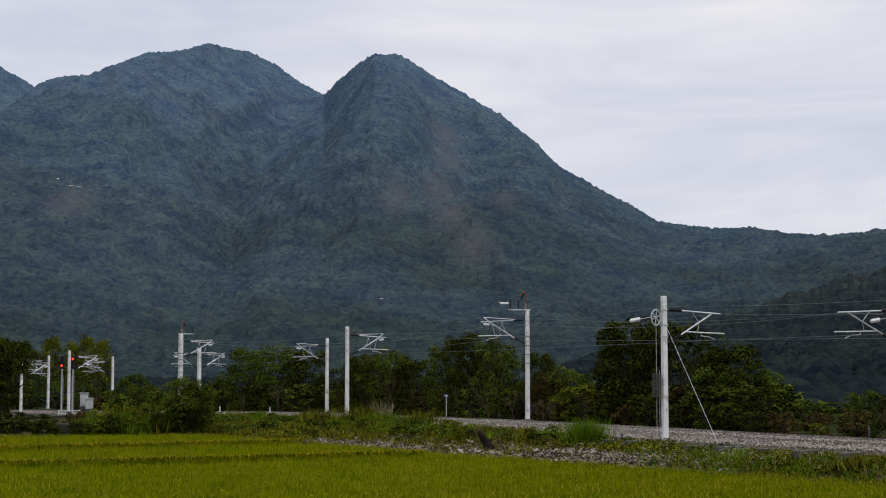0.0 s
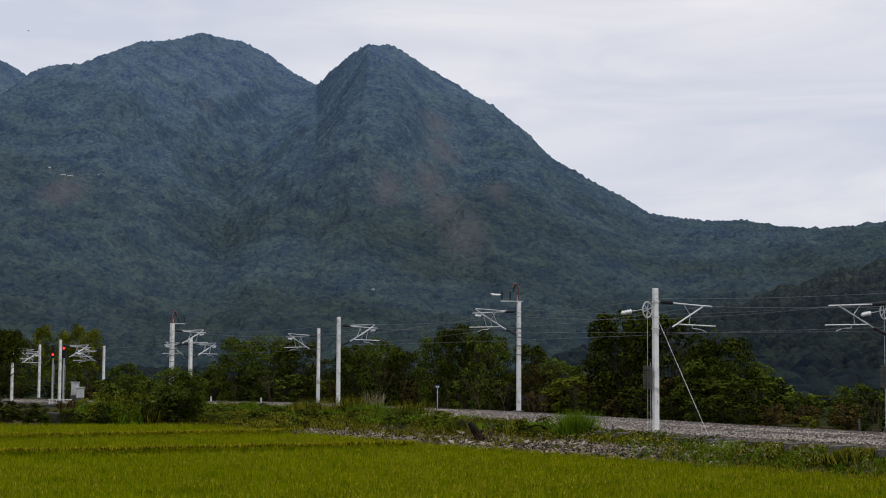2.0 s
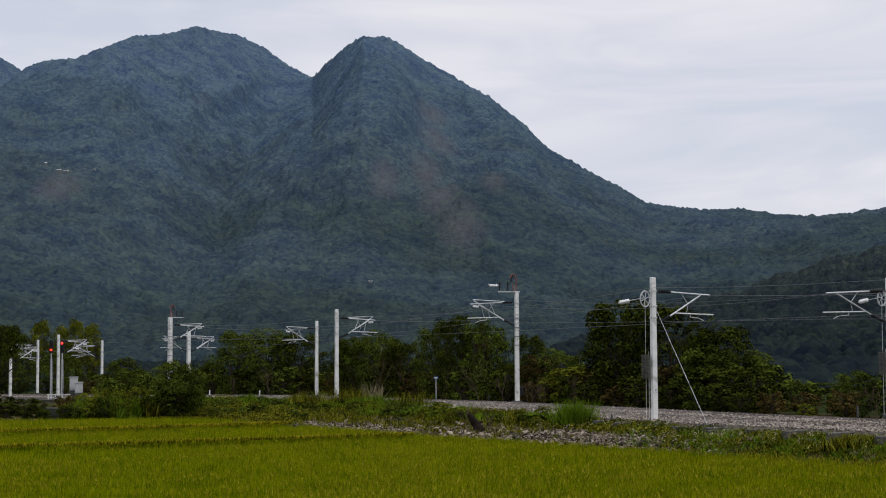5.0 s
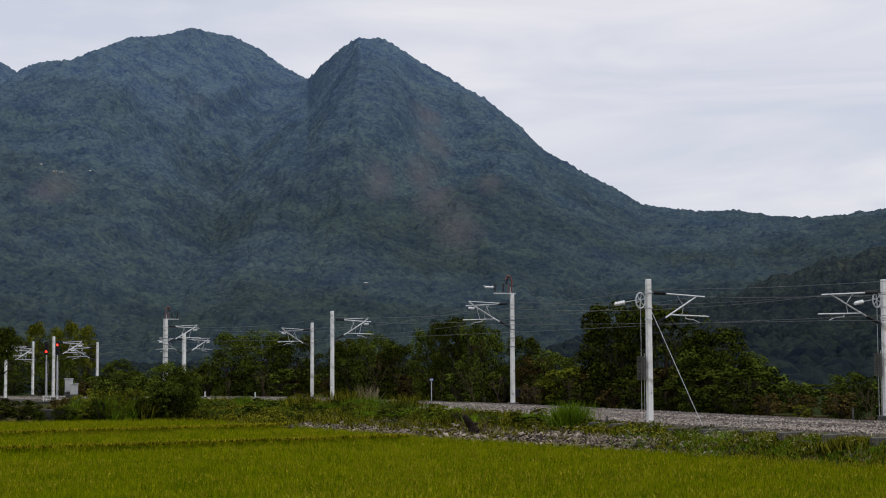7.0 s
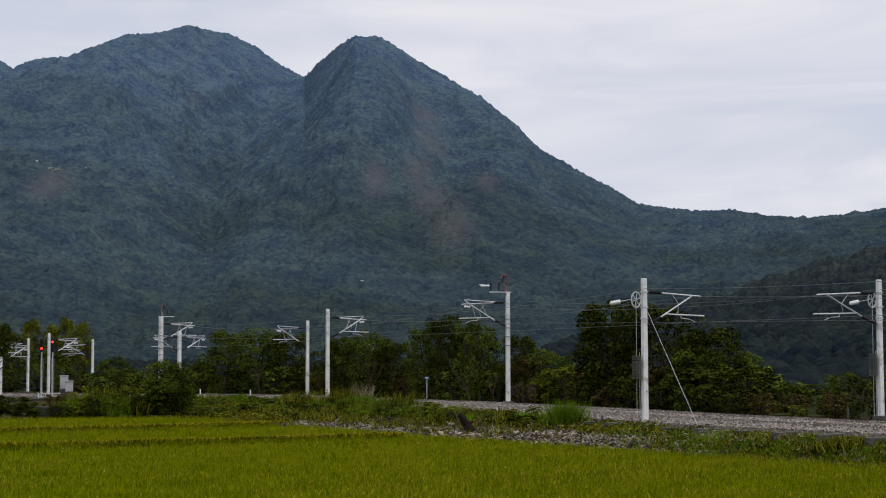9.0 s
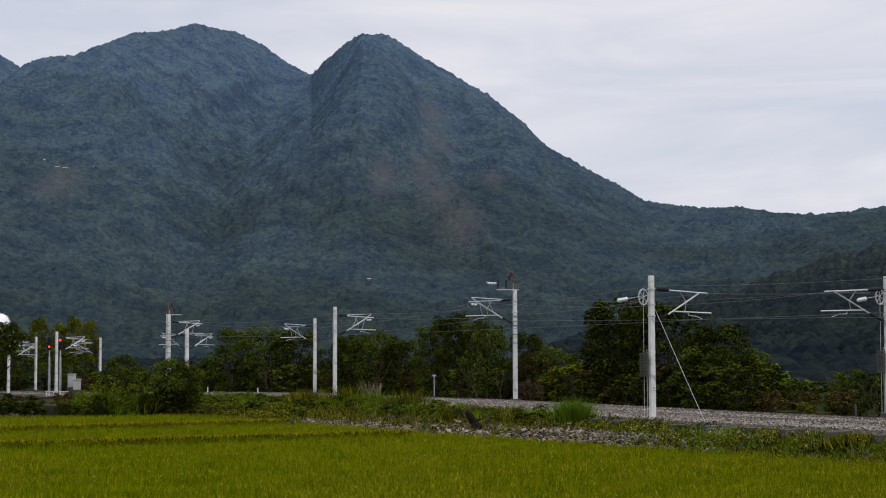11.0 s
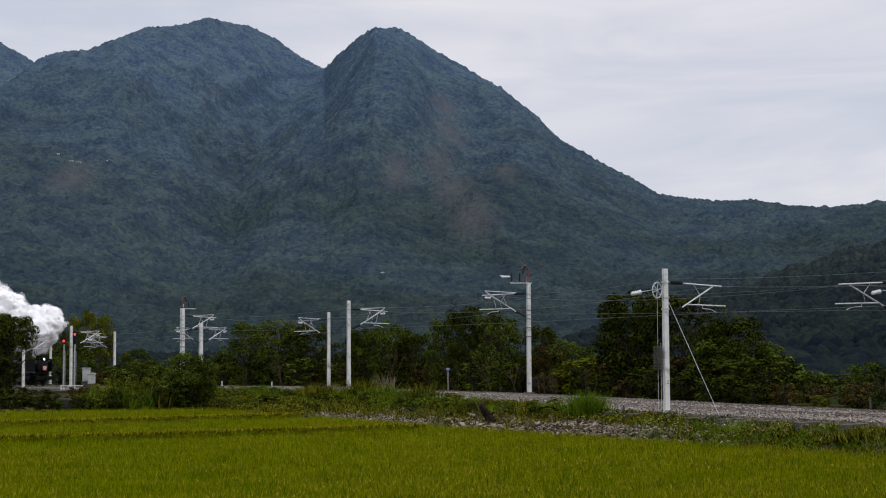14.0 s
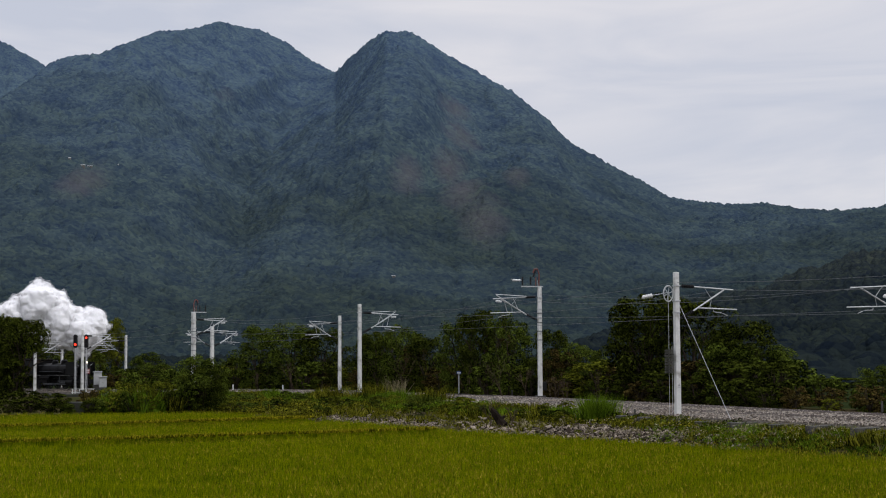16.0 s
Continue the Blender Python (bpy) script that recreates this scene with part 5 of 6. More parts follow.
def signal(x, y, z, h, red_z):
    th = empty("railway_signal", pose(x, y, z), "black railway signal head showing red on a grey post", "railway signal", "railway signals")
    bm = bmesh.new()
    tube(bm, (0, 0, -0.2), (0, 0, h), 0.075, 0.06, 10)
    part("post", bm, M_STEEL, th)
    bm = bmesh.new()
    box(bm, 0, -0.02, h - 0.65, 0.46, 0.22, 1.1, 0.09)
    for dz in (-0.16, -1.14):
        g = bmesh.ops.create_cone(bm, cap_ends=True, segments=16, radius1=0.23, radius2=0.23, depth=0.2)
        for v in g["verts"]:
            v.co = Vector((v.co.x, v.co.z - 0.02, v.co.y + h + dz))
    head = part("signal_head", bm, M_BLACK, th, "black rounded signal head")
    for k, dz in enumerate((-0.30, -0.65, -1.0)):
        bm = bmesh.new()
        lit = abs(dz - red_z) < 0.05
        tube(bm, (0, -0.13, h + dz), (0, -0.165, h + dz), 0.12 if lit else 0.11, n=16)
        part("lens", bm, M_RED if lit else M_BLACK, head, "glowing red lens" if lit else "dark lens")
        bm = bmesh.new()
        for i in range(7):
            a0 = math.pi * i / 7
            a1 = math.pi * (i + 1) / 7
            tube(bm, (0.15 * math.cos(a0), -0.22, h + dz + 0.15 * math.sin(a0)), (0.15 * math.cos(a1), -0.22, h + dz + 0.15 * math.sin(a1)), 0.02, n=5)
        part("hood", bm, M_BLACK, head)
    bm = bmesh.new()
    for i in range(12):
        tube(bm, (-0.13, 0.12, 0.5 + i * 0.3), (0.13, 0.12, 0.5 + i * 0.3), 0.012, n=5)
    tube(bm, (-0.13, 0.12, 0.3), (-0.13, 0.12, 4.0), 0.015, n=5)
    tube(bm, (0.13, 0.12, 0.3), (0.13, 0.12, 4.0), 0.015, n=5)
    part("ladder", bm, M_STEEL, th)


signal(-40.74, 174.5, 0.3, 6.05, -1.0)
signal(-39.42, 173.8, 0.3, 6.05, -0.30)


def cabinet(x, y, z, w, h):
    th = empty("relay_cabinet", pose(x, y, z, 0, 0, 12), "weathered light grey trackside relay cabinet", "cabinet", "relay cabinets")
    bm = bmesh.new()
    box(bm, 0, 0, h / 2, w, 0.6, h, 0.02)
    part("body", bm, M_CABINET, th)
    bm = bmesh.new()
    box(bm, 0, -0.02, h + 0.05, w + 0.12, 0.75, 0.08, 0.015)
    part("roof", bm, M_CABINET, th)
    bm = bmesh.new()
    box(bm, 0, -0.31, h * 0.5, w * 0.86, 0.02, h * 0.86, 0.006)
    door = part("door", bm, M_CABINET, th)
    bm = bmesh.new()
    box(bm, w * 0.3, -0.34, h * 0.5, 0.03, 0.03, 0.16)
    part("handle", bm, M_STEEL, door)
    bm = bmesh.new()
    box(bm, 0, 0, -0.3, w + 0.15, 0.8, 0.6, 0.02)
    part("plinth", bm, M_KERB, th)


cabinet(-38.1, 173.5, 1.05, 0.85, 1.35)
cabinet(-37.35, 172.6, 0.8, 0.8, 1.05)


def culvert():
    th = empty("culvert", Matrix(), "stained concrete culvert with wing walls under the railway", "culvert")
    bm = bmesh.new()
    box(bm, -38.6, 166.5, 0.0, 7, 1.2, 0.5, 0.04)
    part("deck", bm, M_WALLC, th)
    bm = bmesh.new()
    box(bm, -25.9, 112.6, 0.25, 1.9, 0.5, 1.35, 0.08)
    part("wing_wall", bm, M_WALLC, th)
    for x0, x1, y in ((-39.3, -36.9, 166.6),):
        bm = bmesh.new()
        for zz in (0.75, 0.4):
            tube(bm, (x0, y, zz), (x1, y, zz), 0.03)
        n = 4
        for i in range(n):
            xx = x0 + (x1 - x0) * (i + 0.2) / (n - 0.6)
            tube(bm, (xx, y, 0.1), (xx, y, 0.78), 0.045)
        part("railing", bm, M_LINE, th, "white pipe railing")


culvert()


def house(x, y, z, w, h, turn, sunk=6.0):
    th = empty("farmhouse", pose(x, y, z, 0, 0, turn), "tiny pale-roofed house on the forested mountainside", "house", "mountain houses")
    bm = bmesh.new()
    box(bm, 0, 0, (h - sunk) / 2, w, w * 0.6, h + sunk)
    part("wall", bm, M_HOUSE, th)
    bm = bmesh.new()
    vs = [bm.verts.new(c) for c in ((-w * 0.55, -w * 0.36, h), (w * 0.55, -w * 0.36, h), (w * 0.55, w * 0.36, h), (-w * 0.55, w * 0.36, h), (-w * 0.55, 0, h * 1.4), (w * 0.55, 0, h * 1.4))]
    for q in ((0, 1, 5, 4), (2, 3, 4, 5), (0, 4, 3), (1, 2, 5), (3, 2, 1, 0)):
        bm.faces.new([vs[i] for i in q])
    part("roof", bm, M_ROOF, th)


for bearing, up, w, h, tn in ((-13.40, 6.86, 3, 2.4, 10), (-12.95, 6.64, 5, 1.8, 5), (-12.72, 6.61, 6, 1.8, 0), (-11.80, 6.68, 5, 1.8, -8), (-2.18, 2.87, 4, 1.3, 0)):
    rr = np.arange(1300, 4000, 2.0)
    el = np.degrees(np.arctan2(terrain(np.full(rr.shape, bearing), rr) + 8 - 4, rr))
    i = int(np.argmax(el > up))
    d = rr[i]
    house(d * math.sin(radians(bearing)), d * math.cos(radians(bearing)), d * math.tan(radians(up)) + 1.5, w * 0.9, h * 0.6, tn)


def utility_pole(x, y, z, h):
    th = empty("utility_pole", pose(x, y, z), "thin grey utility pole on the wooded foothill", "utility pole", "utility poles")
    bm = bmesh.new()
    tube(bm, (0, 0, -4), (0, 0, h), 0.09, 0.07, 7)
    part("pole", bm, M_CONCRETE, th)
    bm = bmesh.new()
    box(bm, 0, 0, h - 0.5, 1.6, 0.12, 0.12)
    part("crossarm", bm, M_STEEL, th)


for bearing, up, w, h, tn in ((11.55, 1.55, 1.6, 0.7, 4), (11.75, 1.56, 1.2, 0.6, 8), (13.35, 1.60, 1.5, 0.5, -6), (12.2, 1.8, 0, 5, 0), (12.95, 1.9, 0, 5, 0), (13.6, 1.9, 0, 6, 0)):
    rr = np.arange(420, 1500, 2.0)
    el = np.degrees(np.arctan2(terrain(np.full(rr.shape, bearing), rr, (3,)) + 3 - 4, rr))
    d = rr[int(np.argmax(el > up))]
    at = (d * math.sin(radians(bearing)), d * math.cos(radians(bearing)), 4 + d * math.tan(radians(up)) + 0.3)
    if w:
        house(at[0], at[1], at[2] - 0.6, w, h, tn, 1.4)
    else:
        utility_pole(at[0], at[1], at[2] - 2.5, h)


# ---------------------------------------------------------------- the train
def locomotive():
    """Local x runs forward; the origin is on the rails under the buffer beam."""
    th = empty("steam_locomotive", Matrix(), "black steam locomotive with smoke deflectors and a lit head lamp", "locomotive")

    def add(name, build, mat, label="", parent=None, smooth=False):
        bm = bmesh.new()
        build(bm)
        return part(name, bm, mat, parent or th, label, smooth)

    add("boiler", lambda b: (tube(b, (-8.6, 0, 2.25), (-2.2, 0, 2.25), 0.74, n=28), [tube(b, (x, 0, 2.25), (x + 0.08, 0, 2.25), 0.765, n=28) for x in (-8.0, -6.4, -4.8, -3.2)]), M_LOCO)
    smokebox = add("smokebox", lambda b: (tube(b, (-2.2, 0, 2.25), (-0.25, 0, 2.25), 0.78, n=28), tube(b, (-0.25, 0, 2.25), (-0.12, 0, 2.25), 0.72, 0.60, 28)), M_LOCO_MAT, "sooty black smokebox")
    add("smokebox_door", lambda b: (tube(b, (-0.12, 0, 2.25), (0.0, 0, 2.25), 0.56, 0.40, 24), tube(b, (0, 0, 2.25), (0.08, 0, 2.25), 0.05)), M_LOCO_MAT, parent=smokebox)
    plate = add("number_plate", lambda b: box(b, 0.09, 0, 2.1, 0.04, 0.62, 0.56, 0.018), M_PLATE, "red front plate with white bars")
    add("writing", lambda b: (box(b, 0.115, 0, 2.22, 0.01, 0.48, 0.12), box(b, 0.115, 0, 2.0, 0.01, 0.38, 0.12)), M_LINE, parent=plate)
    lamp = add("head_lamp", lambda b: (tube(b, (-0.4, 0, 3.12), (-0.05, 0, 3.12), 0.19, n=16), box(b, -0.25, 0, 2.95, 0.2, 0.2, 0.2)), M_LOCO)
    add("lens", lambda b: tube(b, (-0.05, 0, 3.12), (-0.02, 0, 3.12), 0.095, n=16), M_LAMP, "glowing warm white lens", lamp)
    add("chimney", lambda b: (tube(b, (-1.2, 0, 2.9), (-1.2, 0, 3.5), 0.24, 0.22, 16), tube(b, (-1.2, 0, 3.45), (-1.2, 0, 3.58), 0.3, 0.27, 16)), M_LOCO_MAT)
    add("steam_dome", lambda b: (tube(b, (-4.4, 0, 2.8), (-4.4, 0, 3.3), 0.42, 0.38, 18), tube(b, (-4.4, 0, 3.3), (-4.4, 0, 3.45), 0.38, 0.18, 18)), M_LOCO)
    add("sand_dome", lambda b: (tube(b, (-6.2, 0, 2.8), (-6.2, 0, 3.25), 0.40, 0.36, 18), tube(b, (-6.2, 0, 3.25), (-6.2, 0, 3.38), 0.36, 0.2, 18)), M_LOCO)
    for sd in (-1, 1):
        add("smoke_deflector", lambda b: box(b, -1.3, sd * 1.2, 2.43, 2.3, 0.025, 1.5, 0.01), M_LOCO)
        add("running_board", lambda b: box(b, -4.4, sd * 1.05, 1.62, 8.6, 0.5, 0.06, 0.01), M_LOCO)
        add("edge_line", lambda b: box(b, -4.4, sd * 1.31, 1.62, 8.5, 0.01, 0.010), M_LINE, "thin white lining")
        add("cylinder", lambda b: (tube(b, (-2.3, sd * 1.05, 0.85), (-1.0, sd * 1.05, 0.85), 0.34, n=16), tube(b, (-2.2, sd * 0.95, 1.3), (-1.1, sd * 0.95, 1.3), 0.22, n=14)), M_LOCO)
        add("handrail", lambda b: tube(b, (-8.3, sd * 0.82, 2.75), (-0.4, sd * 0.85, 2.75), 0.016), M_WIRE)
        add("steam_pipe", lambda b: bent(b, [(-1.5, sd * 0.6, 2.6), (-1.5, sd * 0.95, 2.2), (-1.5, sd * 1.0, 1.5)], 0.11, 8), M_LOCO)
        add("air_pipe", lambda b: bent(b, [(-8.2, sd * 0.84, 2.05), (-5.0, sd * 0.84, 2.1), (-3.0, sd * 0.86, 1.95), (-2.4, sd * 0.9, 1.7)], 0.03, 6), M_WIRE)
        add("valve_gear", lambda b: (box(b, -3.3, sd * 1.0, 0.98, 1.9, 0.05, 0.1, 0.01), box(b, -3.9, sd * 1.02, 1.2, 0.1, 0.06, 0.7, 0.01), bent(b, [(-2.3, sd * 0.95, 0.85), (-3.6, sd * 0.95, 0.8), (-5.0, sd * 0.9, 0.62)], 0.05, 6)), M_WIRE, "dark oily steel valve gear")
        add("air_tank", lambda b: tube(b, (-7.6, sd * 1.1, 1.35), (-5.6, sd * 1.1, 1.35), 0.19, n=14), M_LOCO)
        add("air_pump", lambda b: (tube(b, (-3.0, sd * 0.98, 1.68), (-3.0, sd * 0.98, 2.35), 0.16, n=12), tube(b, (-3.0, sd * 0.98, 1.95), (-3.0, sd * 0.98, 2.02), 0.2, n=12)), M_LOCO)
        add("deflector_stay", lambda b: (tube(b, (-0.6, sd * 0.7, 2.7), (-0.6, sd * 1.2, 2.95), 0.02), tube(b, (-1.9, sd * 0.7, 2.7), (-1.9, sd * 1.2, 2.95), 0.02)), M_STEEL)
        add("marker_lamp", lambda b: (tube(b, (0.12, sd * 0.98, 1.5), (0.24, sd * 0.98, 1.5), 0.09, n=10), box(b, 0.1, sd * 0.98, 1.36, 0.12, 0.1, 0.2)), M_LOCO)
        add("side_rod", lambda b: box(b, -5.2, sd * 0.78, 0.62, 4.4, 0.05, 0.12, 0.01), M_WIRE, "dark oily steel side rod")
    add("frame", lambda b: (box(b, -4.6, 0, 0.95, 9.6, 0.9, 0.5, 0.02), box(b, -4.6, 0, 1.45, 8.0, 1.3, 0.4, 0.02)), M_LOCO)
    add("buffer_beam", lambda b: (box(b, 0.1, 0, 0.95, 0.16, 2.5, 0.45, 0.02), box(b, 0.3, 0, 0.82, 0.35, 0.25, 0.3, 0.03)), M_LOCO)
    add("front_step", lambda b: (box(b, -0.3, 0, 1.45, 0.9, 2.3, 0.06), box(b, 0.0, 0.9, 0.45, 0.3, 0.4, 0.05), box(b, 0.0, -0.9, 0.45, 0.3, 0.4, 0.05)), M_LOCO)
    cab = add("cab", lambda b: (box(b, -9.5, 0, 2.35, 1.8, 2.6, 1.9, 0.03), ), M_LOCO)
    add("roof", lambda b: box(b, -9.6, 0, 3.42, 2.3, 2.75, 0.26, 0.1), M_LOCO_MAT, parent=cab)
    for sd in (-1, 1):
        add("cab_window", lambda b: box(b, -9.4, sd * 1.305, 2.75, 0.8, 0.012, 0.6), M_BLACK, "dark cab window", cab)
    tender = add("tender", lambda b: (box(b, -14.0, 0, 1.95, 5.8, 2.5, 1.5, 0.04), box(b, -14.4, 0, 2.9, 3.6, 2.1, 0.5, 0.1), box(b, -14.0, 0, 1.0, 6.0, 1.6, 0.35, 0.02)), M_LOCO)
    wheels = []
    wm = {}
    for rad in (0.68, 0.42):
        bm = bmesh.new()
        for i in range(24):
            a0, a1 = i * math.pi / 12, (i + 1) * math.pi / 12
            tube(bm, (rad * 0.9 * math.cos(a0), 0, rad * 0.9 * math.sin(a0)), (rad * 0.9 * math.cos(a1), 0, rad * 0.9 * math.sin(a1)), 0.06, n=6)
        for i in range(10):
            a0 = i * math.pi / 5
            tube(bm, (0, 0, 0), (rad * 0.88 * math.cos(a0), 0, rad * 0.88 * math.sin(a0)), 0.035, n=5)
        tube(bm, (0, -0.1, 0), (0, 0.1, 0), 0.13, n=10)
        box(bm, 0, 0, -rad * 0.55, rad * 0.8, 0.07, rad * 0.35, 0.02)
        me = bpy.data.meshes.new("wheel")
        bm.to_mesh(me)
        bm.free()
        me.materials.append(M_LOCO)
        wm[rad] = me
    for x, rad in ((-0.9, 0.42), (-3.4, 0.68), (-4.9, 0.68), (-6.4, 0.68), (-8.6, 0.42), (-12.2, 0.42), (-13.5, 0.42), (-14.9, 0.42), (-16.1, 0.42)):
        for sd in (-0.55, 0.55):
            w = share("wheel", wm[rad], pose(x, sd, rad), th)
            wheels.append((w, x, sd, rad))
    return th, wheels


LOCO, WHEELS = locomotive()

# ---------------------------------------------------------------- steam
def noise3(x, y, z, size, seed):
    """Smooth lattice noise in space, -1..1."""
    x, y, z = x / size, y / size, z / size
    i, j, k = (np.floor(c).astype(np.int64) for c in (x, y, z))
    u, v, w = x - i, y - j, z - k
    u, v, w = (c * c * (3 - 2 * c) for c in (u, v, w))
    out = 0
    for a in (0, 1):
        for b in (0, 1):
            for c in (0, 1):
                h = ((i + a) * 374761393 + (j + b) * 668265263 + (k + c) * 1440662683 + seed * 974711) & 0x7FFFFFFF
                h = ((h ^ (h >> 13)) * 1274126177) & 0x7FFFFFFF
                out = out + (((h ^ (h >> 16)) & 0xFFFF) / 32767.5 - 1) * (u if a else 1 - u) * (v if b else 1 - v) * (w if c else 1 - w)
    return out


def skin(f, lo, step):
    """Surface of f = 0 on a grid, as verts and quads."""
    s = f > 0
    n = np.array(f.shape) - 1
    acc, cnt = np.zeros((*n, 3)), np.zeros(n)
    corner = [(a, b, c) for a in (0, 1) for b in (0, 1) for c in (0, 1)]
    at = {c: f[c[0]:n[0] + c[0], c[1]:n[1] + c[1], c[2]:n[2] + c[2]] for c in corner}
    for c in corner:
        for ax in range(3):
            if c[ax]:
                continue
            d = tuple(1 if q == ax else c[q] for q in range(3))
            f0, f1 = at[c], at[d]
            hit = (f0 > 0) != (f1 > 0)
            t = np.where(hit, f0 / np.where(hit, f0 - f1, 1), 0)
            for q in range(3):
                acc[..., q] += np.where(hit, c[q] + (t if q == ax else 0), 0)
            cnt += hit
    live = cnt > 0
    index = np.full(n, -1)
    index[live] = np.arange(live.sum())
    pos = (np.argwhere(live) + acc[live] / cnt[live][:, None]) * step + np.array(lo)
    quads = []
    for ax in range(3):
        o1, o2 = (ax + 1) % 3, (ax + 2) % 3
        sl = [slice(1, m) for m in n]
        sl[ax] = slice(0, n[ax])
        e0 = s[tuple(sl)]
        sl2 = list(sl)
        sl2[ax] = slice(1, n[ax] + 1)
        e1 = s[tuple(sl2)]
        for flip, mask in ((False, e0 & ~e1), (True, ~e0 & e1)):
            c = np.argwhere(mask)
            if not len(c):
                continue
            c[:, o1] += 1
            c[:, o2] += 1
            ring = []
            for d1, d2 in ((0, 0), (-1, 0), (-1, -1), (0, -1)):
                q = c.copy()
                q[:, o1] += d1
                q[:, o2] += d2
                ring.append(index[q[:, 0], q[:, 1], q[:, 2]])
            quads.append(np.stack(ring[::-1] if flip else ring, 1))
    return pos, np.concatenate(quads)


STEAM = empty("steam_plume", Matrix(), "dense white steam billowing from the locomotive chimney", "steam")
PUFFS = []


def plume():
    # along, up, size of each billow, from the chimney mouth; the plume leans ahead, then trails back and rises
    rows = (
        [(0.0, 0.1, 0.30), (0.25, 0.6, 0.5), (0.6, 1.3, 0.8), (0.8, 2.1, 1.0), (1.4, 3.0, 1.25), (1.9, 3.9, 1.15), (2.1, 4.5, 0.75), (0.8, 3.8, 1.4), (-0.2, 3.3, 1.4), (-0.6, 2.3, 0.9), (-1.0, 4.4, 1.35)],
        [(-1.2, 2.2, 0.8), (-1.4, 3.3, 1.4), (-1.8, 4.8, 1.6), (-2.8, 2.7, 1.3), (-3.0, 5.2, 1.6), (-3.6, 6.4, 1.5), (-4.6, 7.2, 1.3), (-4.4, 4.2, 1.6), (-5.2, 6.0, 1.7), (-5.0, 7.0, 1.2)],
        [(-6.2, 5.0, 1.5), (-6.8, 6.0, 1.3), (-6.4, 4.0, 1.3), (-7.8, 5.2, 1.4), (-8.2, 4.6, 1.0), (-9.2, 5.2, 0.8), (-10.2, 5.4, 0.6)])
    rnd = random.Random(4)
    step = 0.125
    for k, balls in enumerate(rows):
        b = np.array([(x, rnd.uniform(-0.5, 0.5), z, r) for x, z, r in balls])
        lo, hi = b[:, :3].min(0) - 2.4, b[:, :3].max(0) + 2.4
        g = [np.arange(lo[q], hi[q], step) for q in range(3)]
        X, Y, Z = np.meshgrid(*g, indexing="ij")
        field = np.zeros(X.shape)
        for x, y, z, r in b:
            field += np.exp(3.2 * (1 - np.sqrt((X - x) ** 2 + (Y - y) ** 2 + (Z - z) ** 2) / r))
        field = np.log(field + 1e-9) / 3.2 - 0.02
        bill = 0.46 * (np.abs(noise3(X, Y, Z, 1.9, 3 + k)) - 0.28) + 0.34 * (np.abs(noise3(X, Y, Z, 0.95, 13 + k)) - 0.28) + 0.17 * (np.abs(noise3(X, Y, Z, 0.5, 23 + k)) - 0.28) + 0.07 * noise3(X, Y, Z, 0.26, 33 + k)
        field = field + bill
        for name, iso, mat in (("billow", 0.0, M_STEAM), ("veil", -0.08, M_VEIL), ("veil", -0.20, M_HAZE)):
            v, q = skin(field - iso, lo, step)
            ob = new(name, from_arrays(name, v, q, mat, True))
            ob.parent = STEAM
            PUFFS.append((ob, k))


plume()


def bird():
    th = empty("bird", Matrix(), "small dark bird in flight before the mountain", "bird")
    bm = bmesh.new()
    tube(bm, (-0.16, 0, 0), (0.06, 0, 0), 0.03, 0.05, 8)
    tube(bm, (0.06, 0, 0), (0.16, 0, 0.01), 0.05, 0.015, 8)
    part("body", bm, M_CHAR, th)
    for sd in (-1, 1):
        bm = bmesh.new()
        box(bm, 0, sd * 0.14, 0.02, 0.11, 0.26, 0.012, 0.004, Matrix.Rotation(radians(sd * 18), 4, "X"))
        part("wing", bm, M_CHAR, th)
    return th


BIRD = bird()
# seconds, x, y, z
FLIGHT = [(0.0, -87.8, 238.6, 58.5), (2.0, -62.6, 247.0, 55.5), (2.9, -52.7, 249.7, 53.9), (3.5, -45.6, 251.3, 52.5), (3.9, -41.0, 252.3, 51.5), (5.3, -27.9, 254.6, 48.7), (6.3, -22.5, 255.1, 48.8), (6.7, -23.9, 254.8, 50.1), (7.0, -26.4, 254.2, 51.7), (7.3, -28.9, 253.7, 52.9), (7.6, -30.3, 253.2, 54.8), (9.0, -36.9, 250.4, 63.6), (16.0, -75.8, 237.2, 78.9),]


# ---------------------------------------------------------------- rubble on the bank, last
RUBBLE_MESH = []
for k in range(6):
    bm = bmesh.new()
    bmesh.ops.create_icosphere(bm, subdivisions=1, radius=1.0)
    rr = random.Random(50 + k)
    for v in bm.verts:
        v.co = Vector((v.co.x * 1.45, v.co.y * 0.62, v.co.z * 0.24)) * rr.uniform(0.65, 1.2)
    me = bpy.data.meshes.new("stone")
    bm.to_mesh(me)
    bm.free()
    me.materials.append(M_RUBBLE)
    RUBBLE_MESH.append(me)
rr = random.Random(9)
for k in range(300):
    i = rr.randrange(46, 74) if k % 3 else rr.randrange(74, 96)
    u = rr.uniform(0.5, 1.0) if i < 74 else rr.uniform(0.75, 1.0)
    p = bank_point(i, u)
    s = rr.uniform(0.12, 0.32) if i < 74 else rr.uniform(0.06, 0.17)
    share("stone", RUBBLE_MESH[k % 6], Matrix.LocRotScale((p[0] + rr.uniform(-0.4, 0.4), p[1] + rr.uniform(-0.4, 0.4), p[2] + 0.06), Euler((rr.uniform(-0.8, 0.8), rr.uniform(-0.6, 0.6), rr.uniform(0, 6))), (s, s, s)), embankment)
g = np.random.default_rng(77)
ii = g.integers(40, 99, 13000)
uu = g.uniform(0.46, 1.0, 13000)
uu = 1 - (1 - uu) * np.interp(ii, (60, 76, 99), (1.0, 0.6, 0.25))
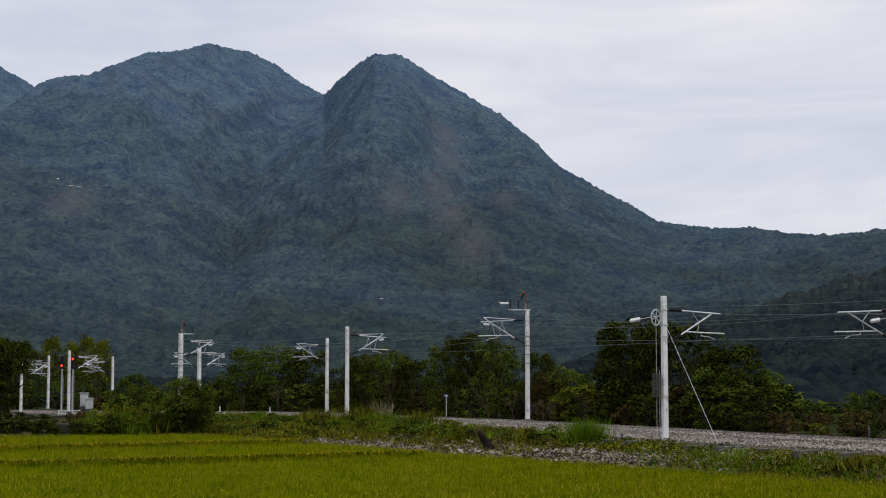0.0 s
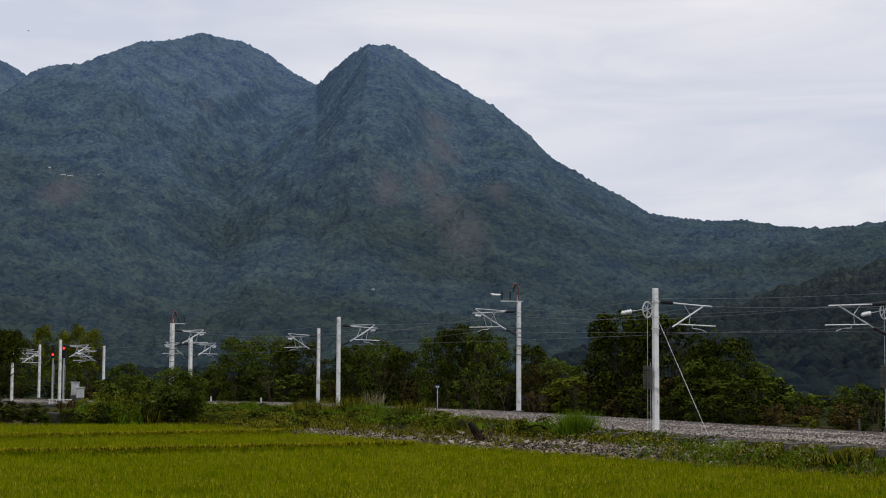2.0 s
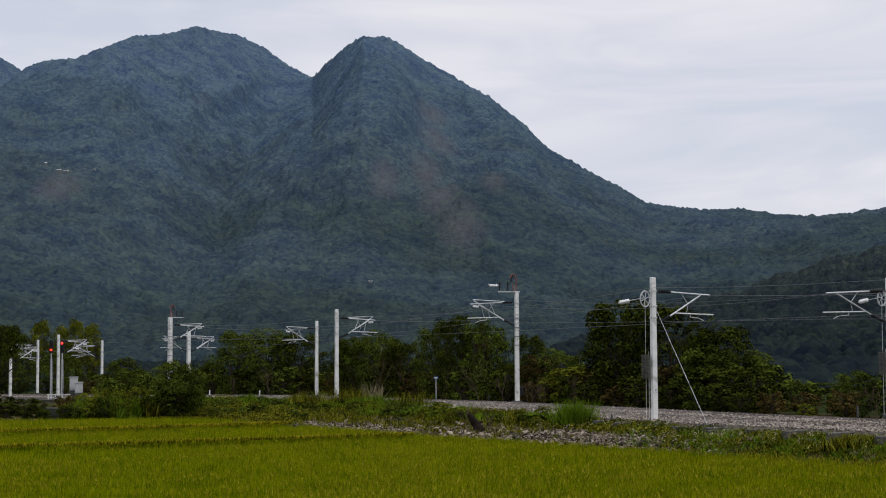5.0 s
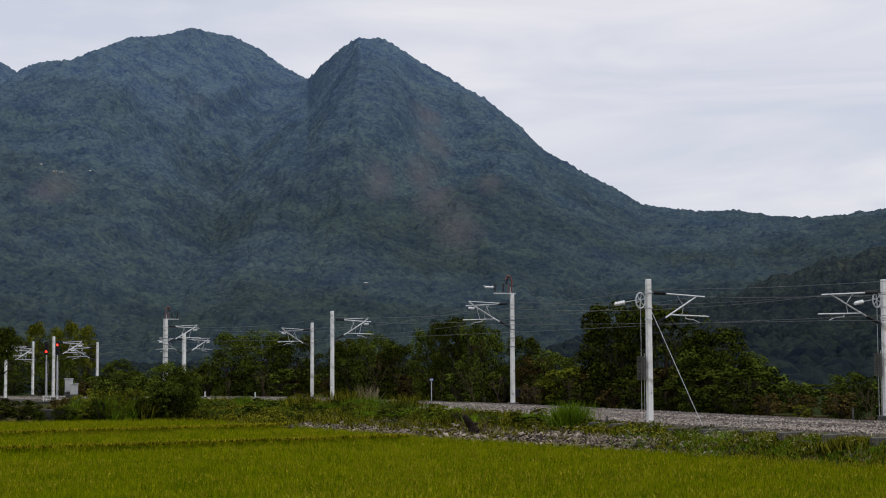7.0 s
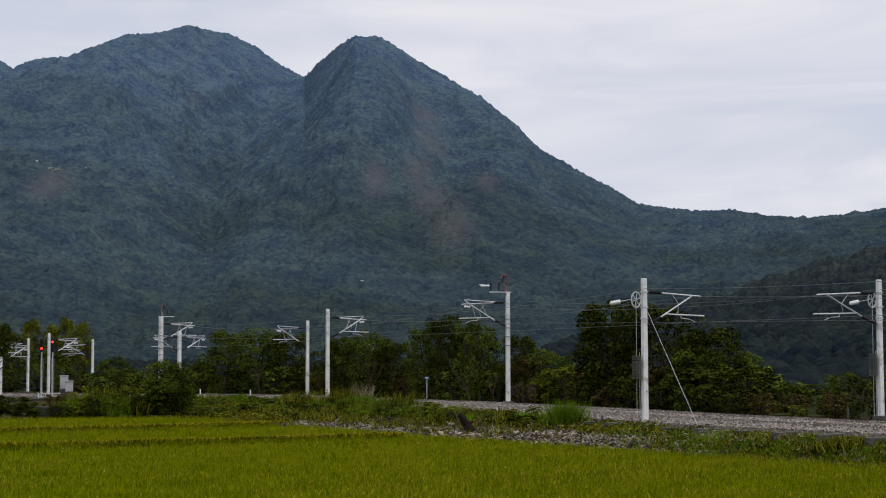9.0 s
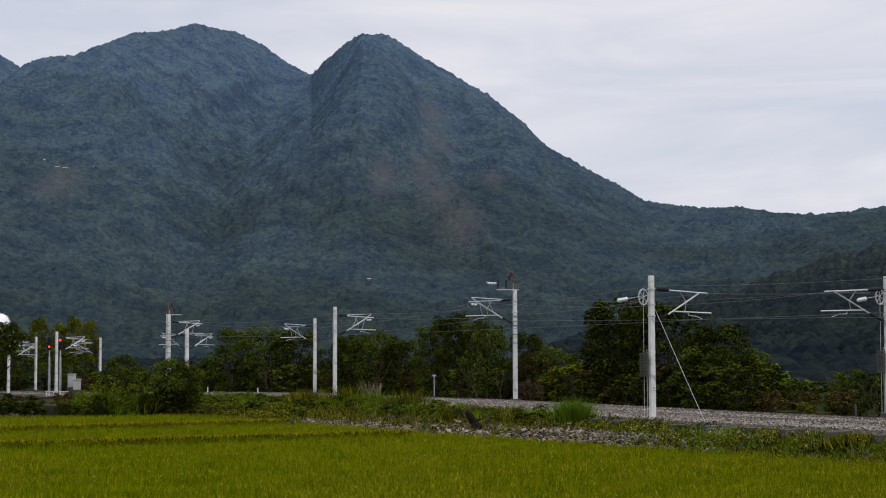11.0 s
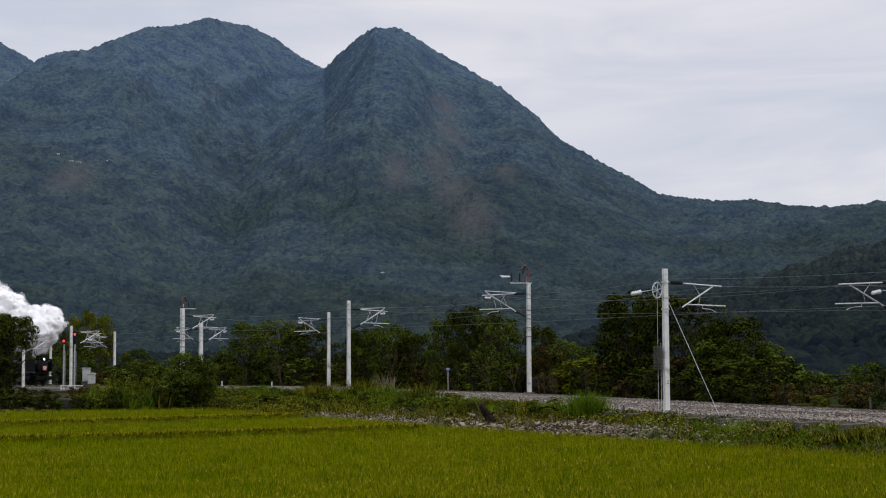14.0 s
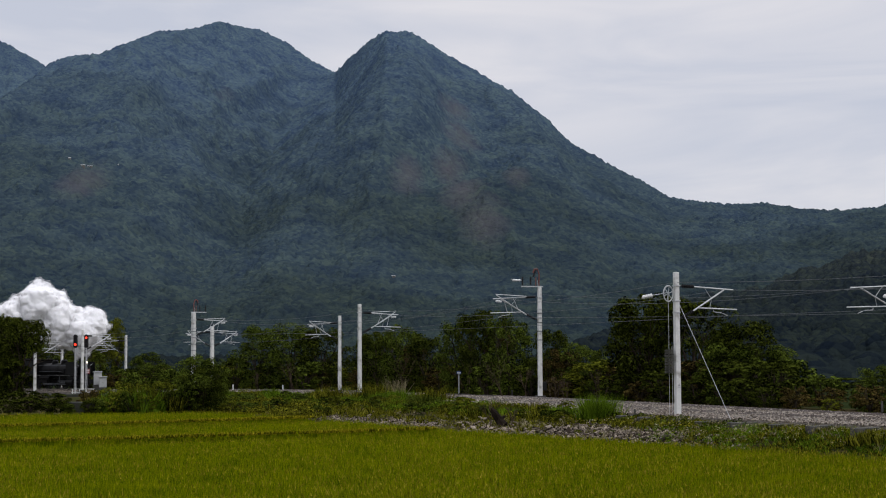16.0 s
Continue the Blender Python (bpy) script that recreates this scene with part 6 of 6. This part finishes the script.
pp = np.array([bank_point(i, u) for i, u in zip(ii, uu)]) + np.column_stack([g.normal(0, 0.3, 13000), g.normal(0, 0.3, 13000), np.full(13000, 0.03)])
ok = (fractal(pp[:, 0], pp[:, 1], 4.0, 12, 2) > -0.5) & ((ii < 76) | (g.random(13000) < 0.55))
tagged(scatter_stones("rubble", pp[ok], (g.uniform(0.04, 0.13, 13000) * np.interp(ii, (70, 90), (1.0, 0.6)))[ok], M_RUBBLE_FAR, 8), "small loose rubble on the foot of the bank", "rubble", kind="stuff")


# ---------------------------------------------------------------- what moves
# seconds and metres along the line: the train pulls out of the station towards the camera
RUN = [(0.0, 208.4), (11.5, 180.0), (12.0, 178.75), (12.5, 177.45), (13.0, 176.25), (13.5, 175.3), (14.0, 174.2), (14.5, 172.9), (15.0, 171.5), (15.5, 169.9), (16.0, 168.1)]


def motions():
    ts, ds = zip(*RUN)
    rows, steam = [], []
    turn = {w[0]: [] for w in WHEELS}
    for k in range(33):
        t = k * 0.5
        back = float(np.interp(t, ts, ds))
        p, h = on_line(back - 0.45, 2.75)
        q, _ = on_line(back + 9, 2.75)
        ahead = p - q
        yaw = math.degrees(math.atan2(ahead.y, ahead.x))
        rows.append((t, pose(p.x, p.y, p.z + 0.215, 0, 0, yaw)))
        a = radians(yaw)
        steam.append((t, pose(p.x - 1.65 * math.cos(a), p.y - 1.65 * math.sin(a), p.z + 0.215 + 3.5)))
        for w, x, sd, rad in WHEELS:
            turn[w].append((t, pose(x, sd, rad, 0, math.degrees((180 - back) / rad), 0)))
    fly = []
    for k, (t, *p) in enumerate(FLIGHT):
        fly.append((t, pose(*p, 0, 0, (-10, -10, -10, -15, -15, -25, -80, -150, -165, -175, -180, -190, -200)[k])))
    walk(BIRD, fly)
    walk(LOCO, rows)
    walk(STEAM, steam)
    for w, keyed in turn.items():
        walk(w, keyed)
    # the billows swell upwards and fall back against the train
    for ob, k in PUFFS:
        lag, rise = (0.0, 0.035, 0.07)[k], (0.0, 1.0, 0.8)[k]
        walk(ob, [(t, pose(lag * (16 - t), 0, -rise * dip, 0, 0.25 * k * (16 - t) / 4, 0)) for t, dip in ((0.0, 0.0), (8.0, 0.0), (12.0, 0.0), (12.75, 0.2), (13.5, 0.5), (14.5, 0.6), (15.25, 0.4), (16.0, 0.0))])


motions()
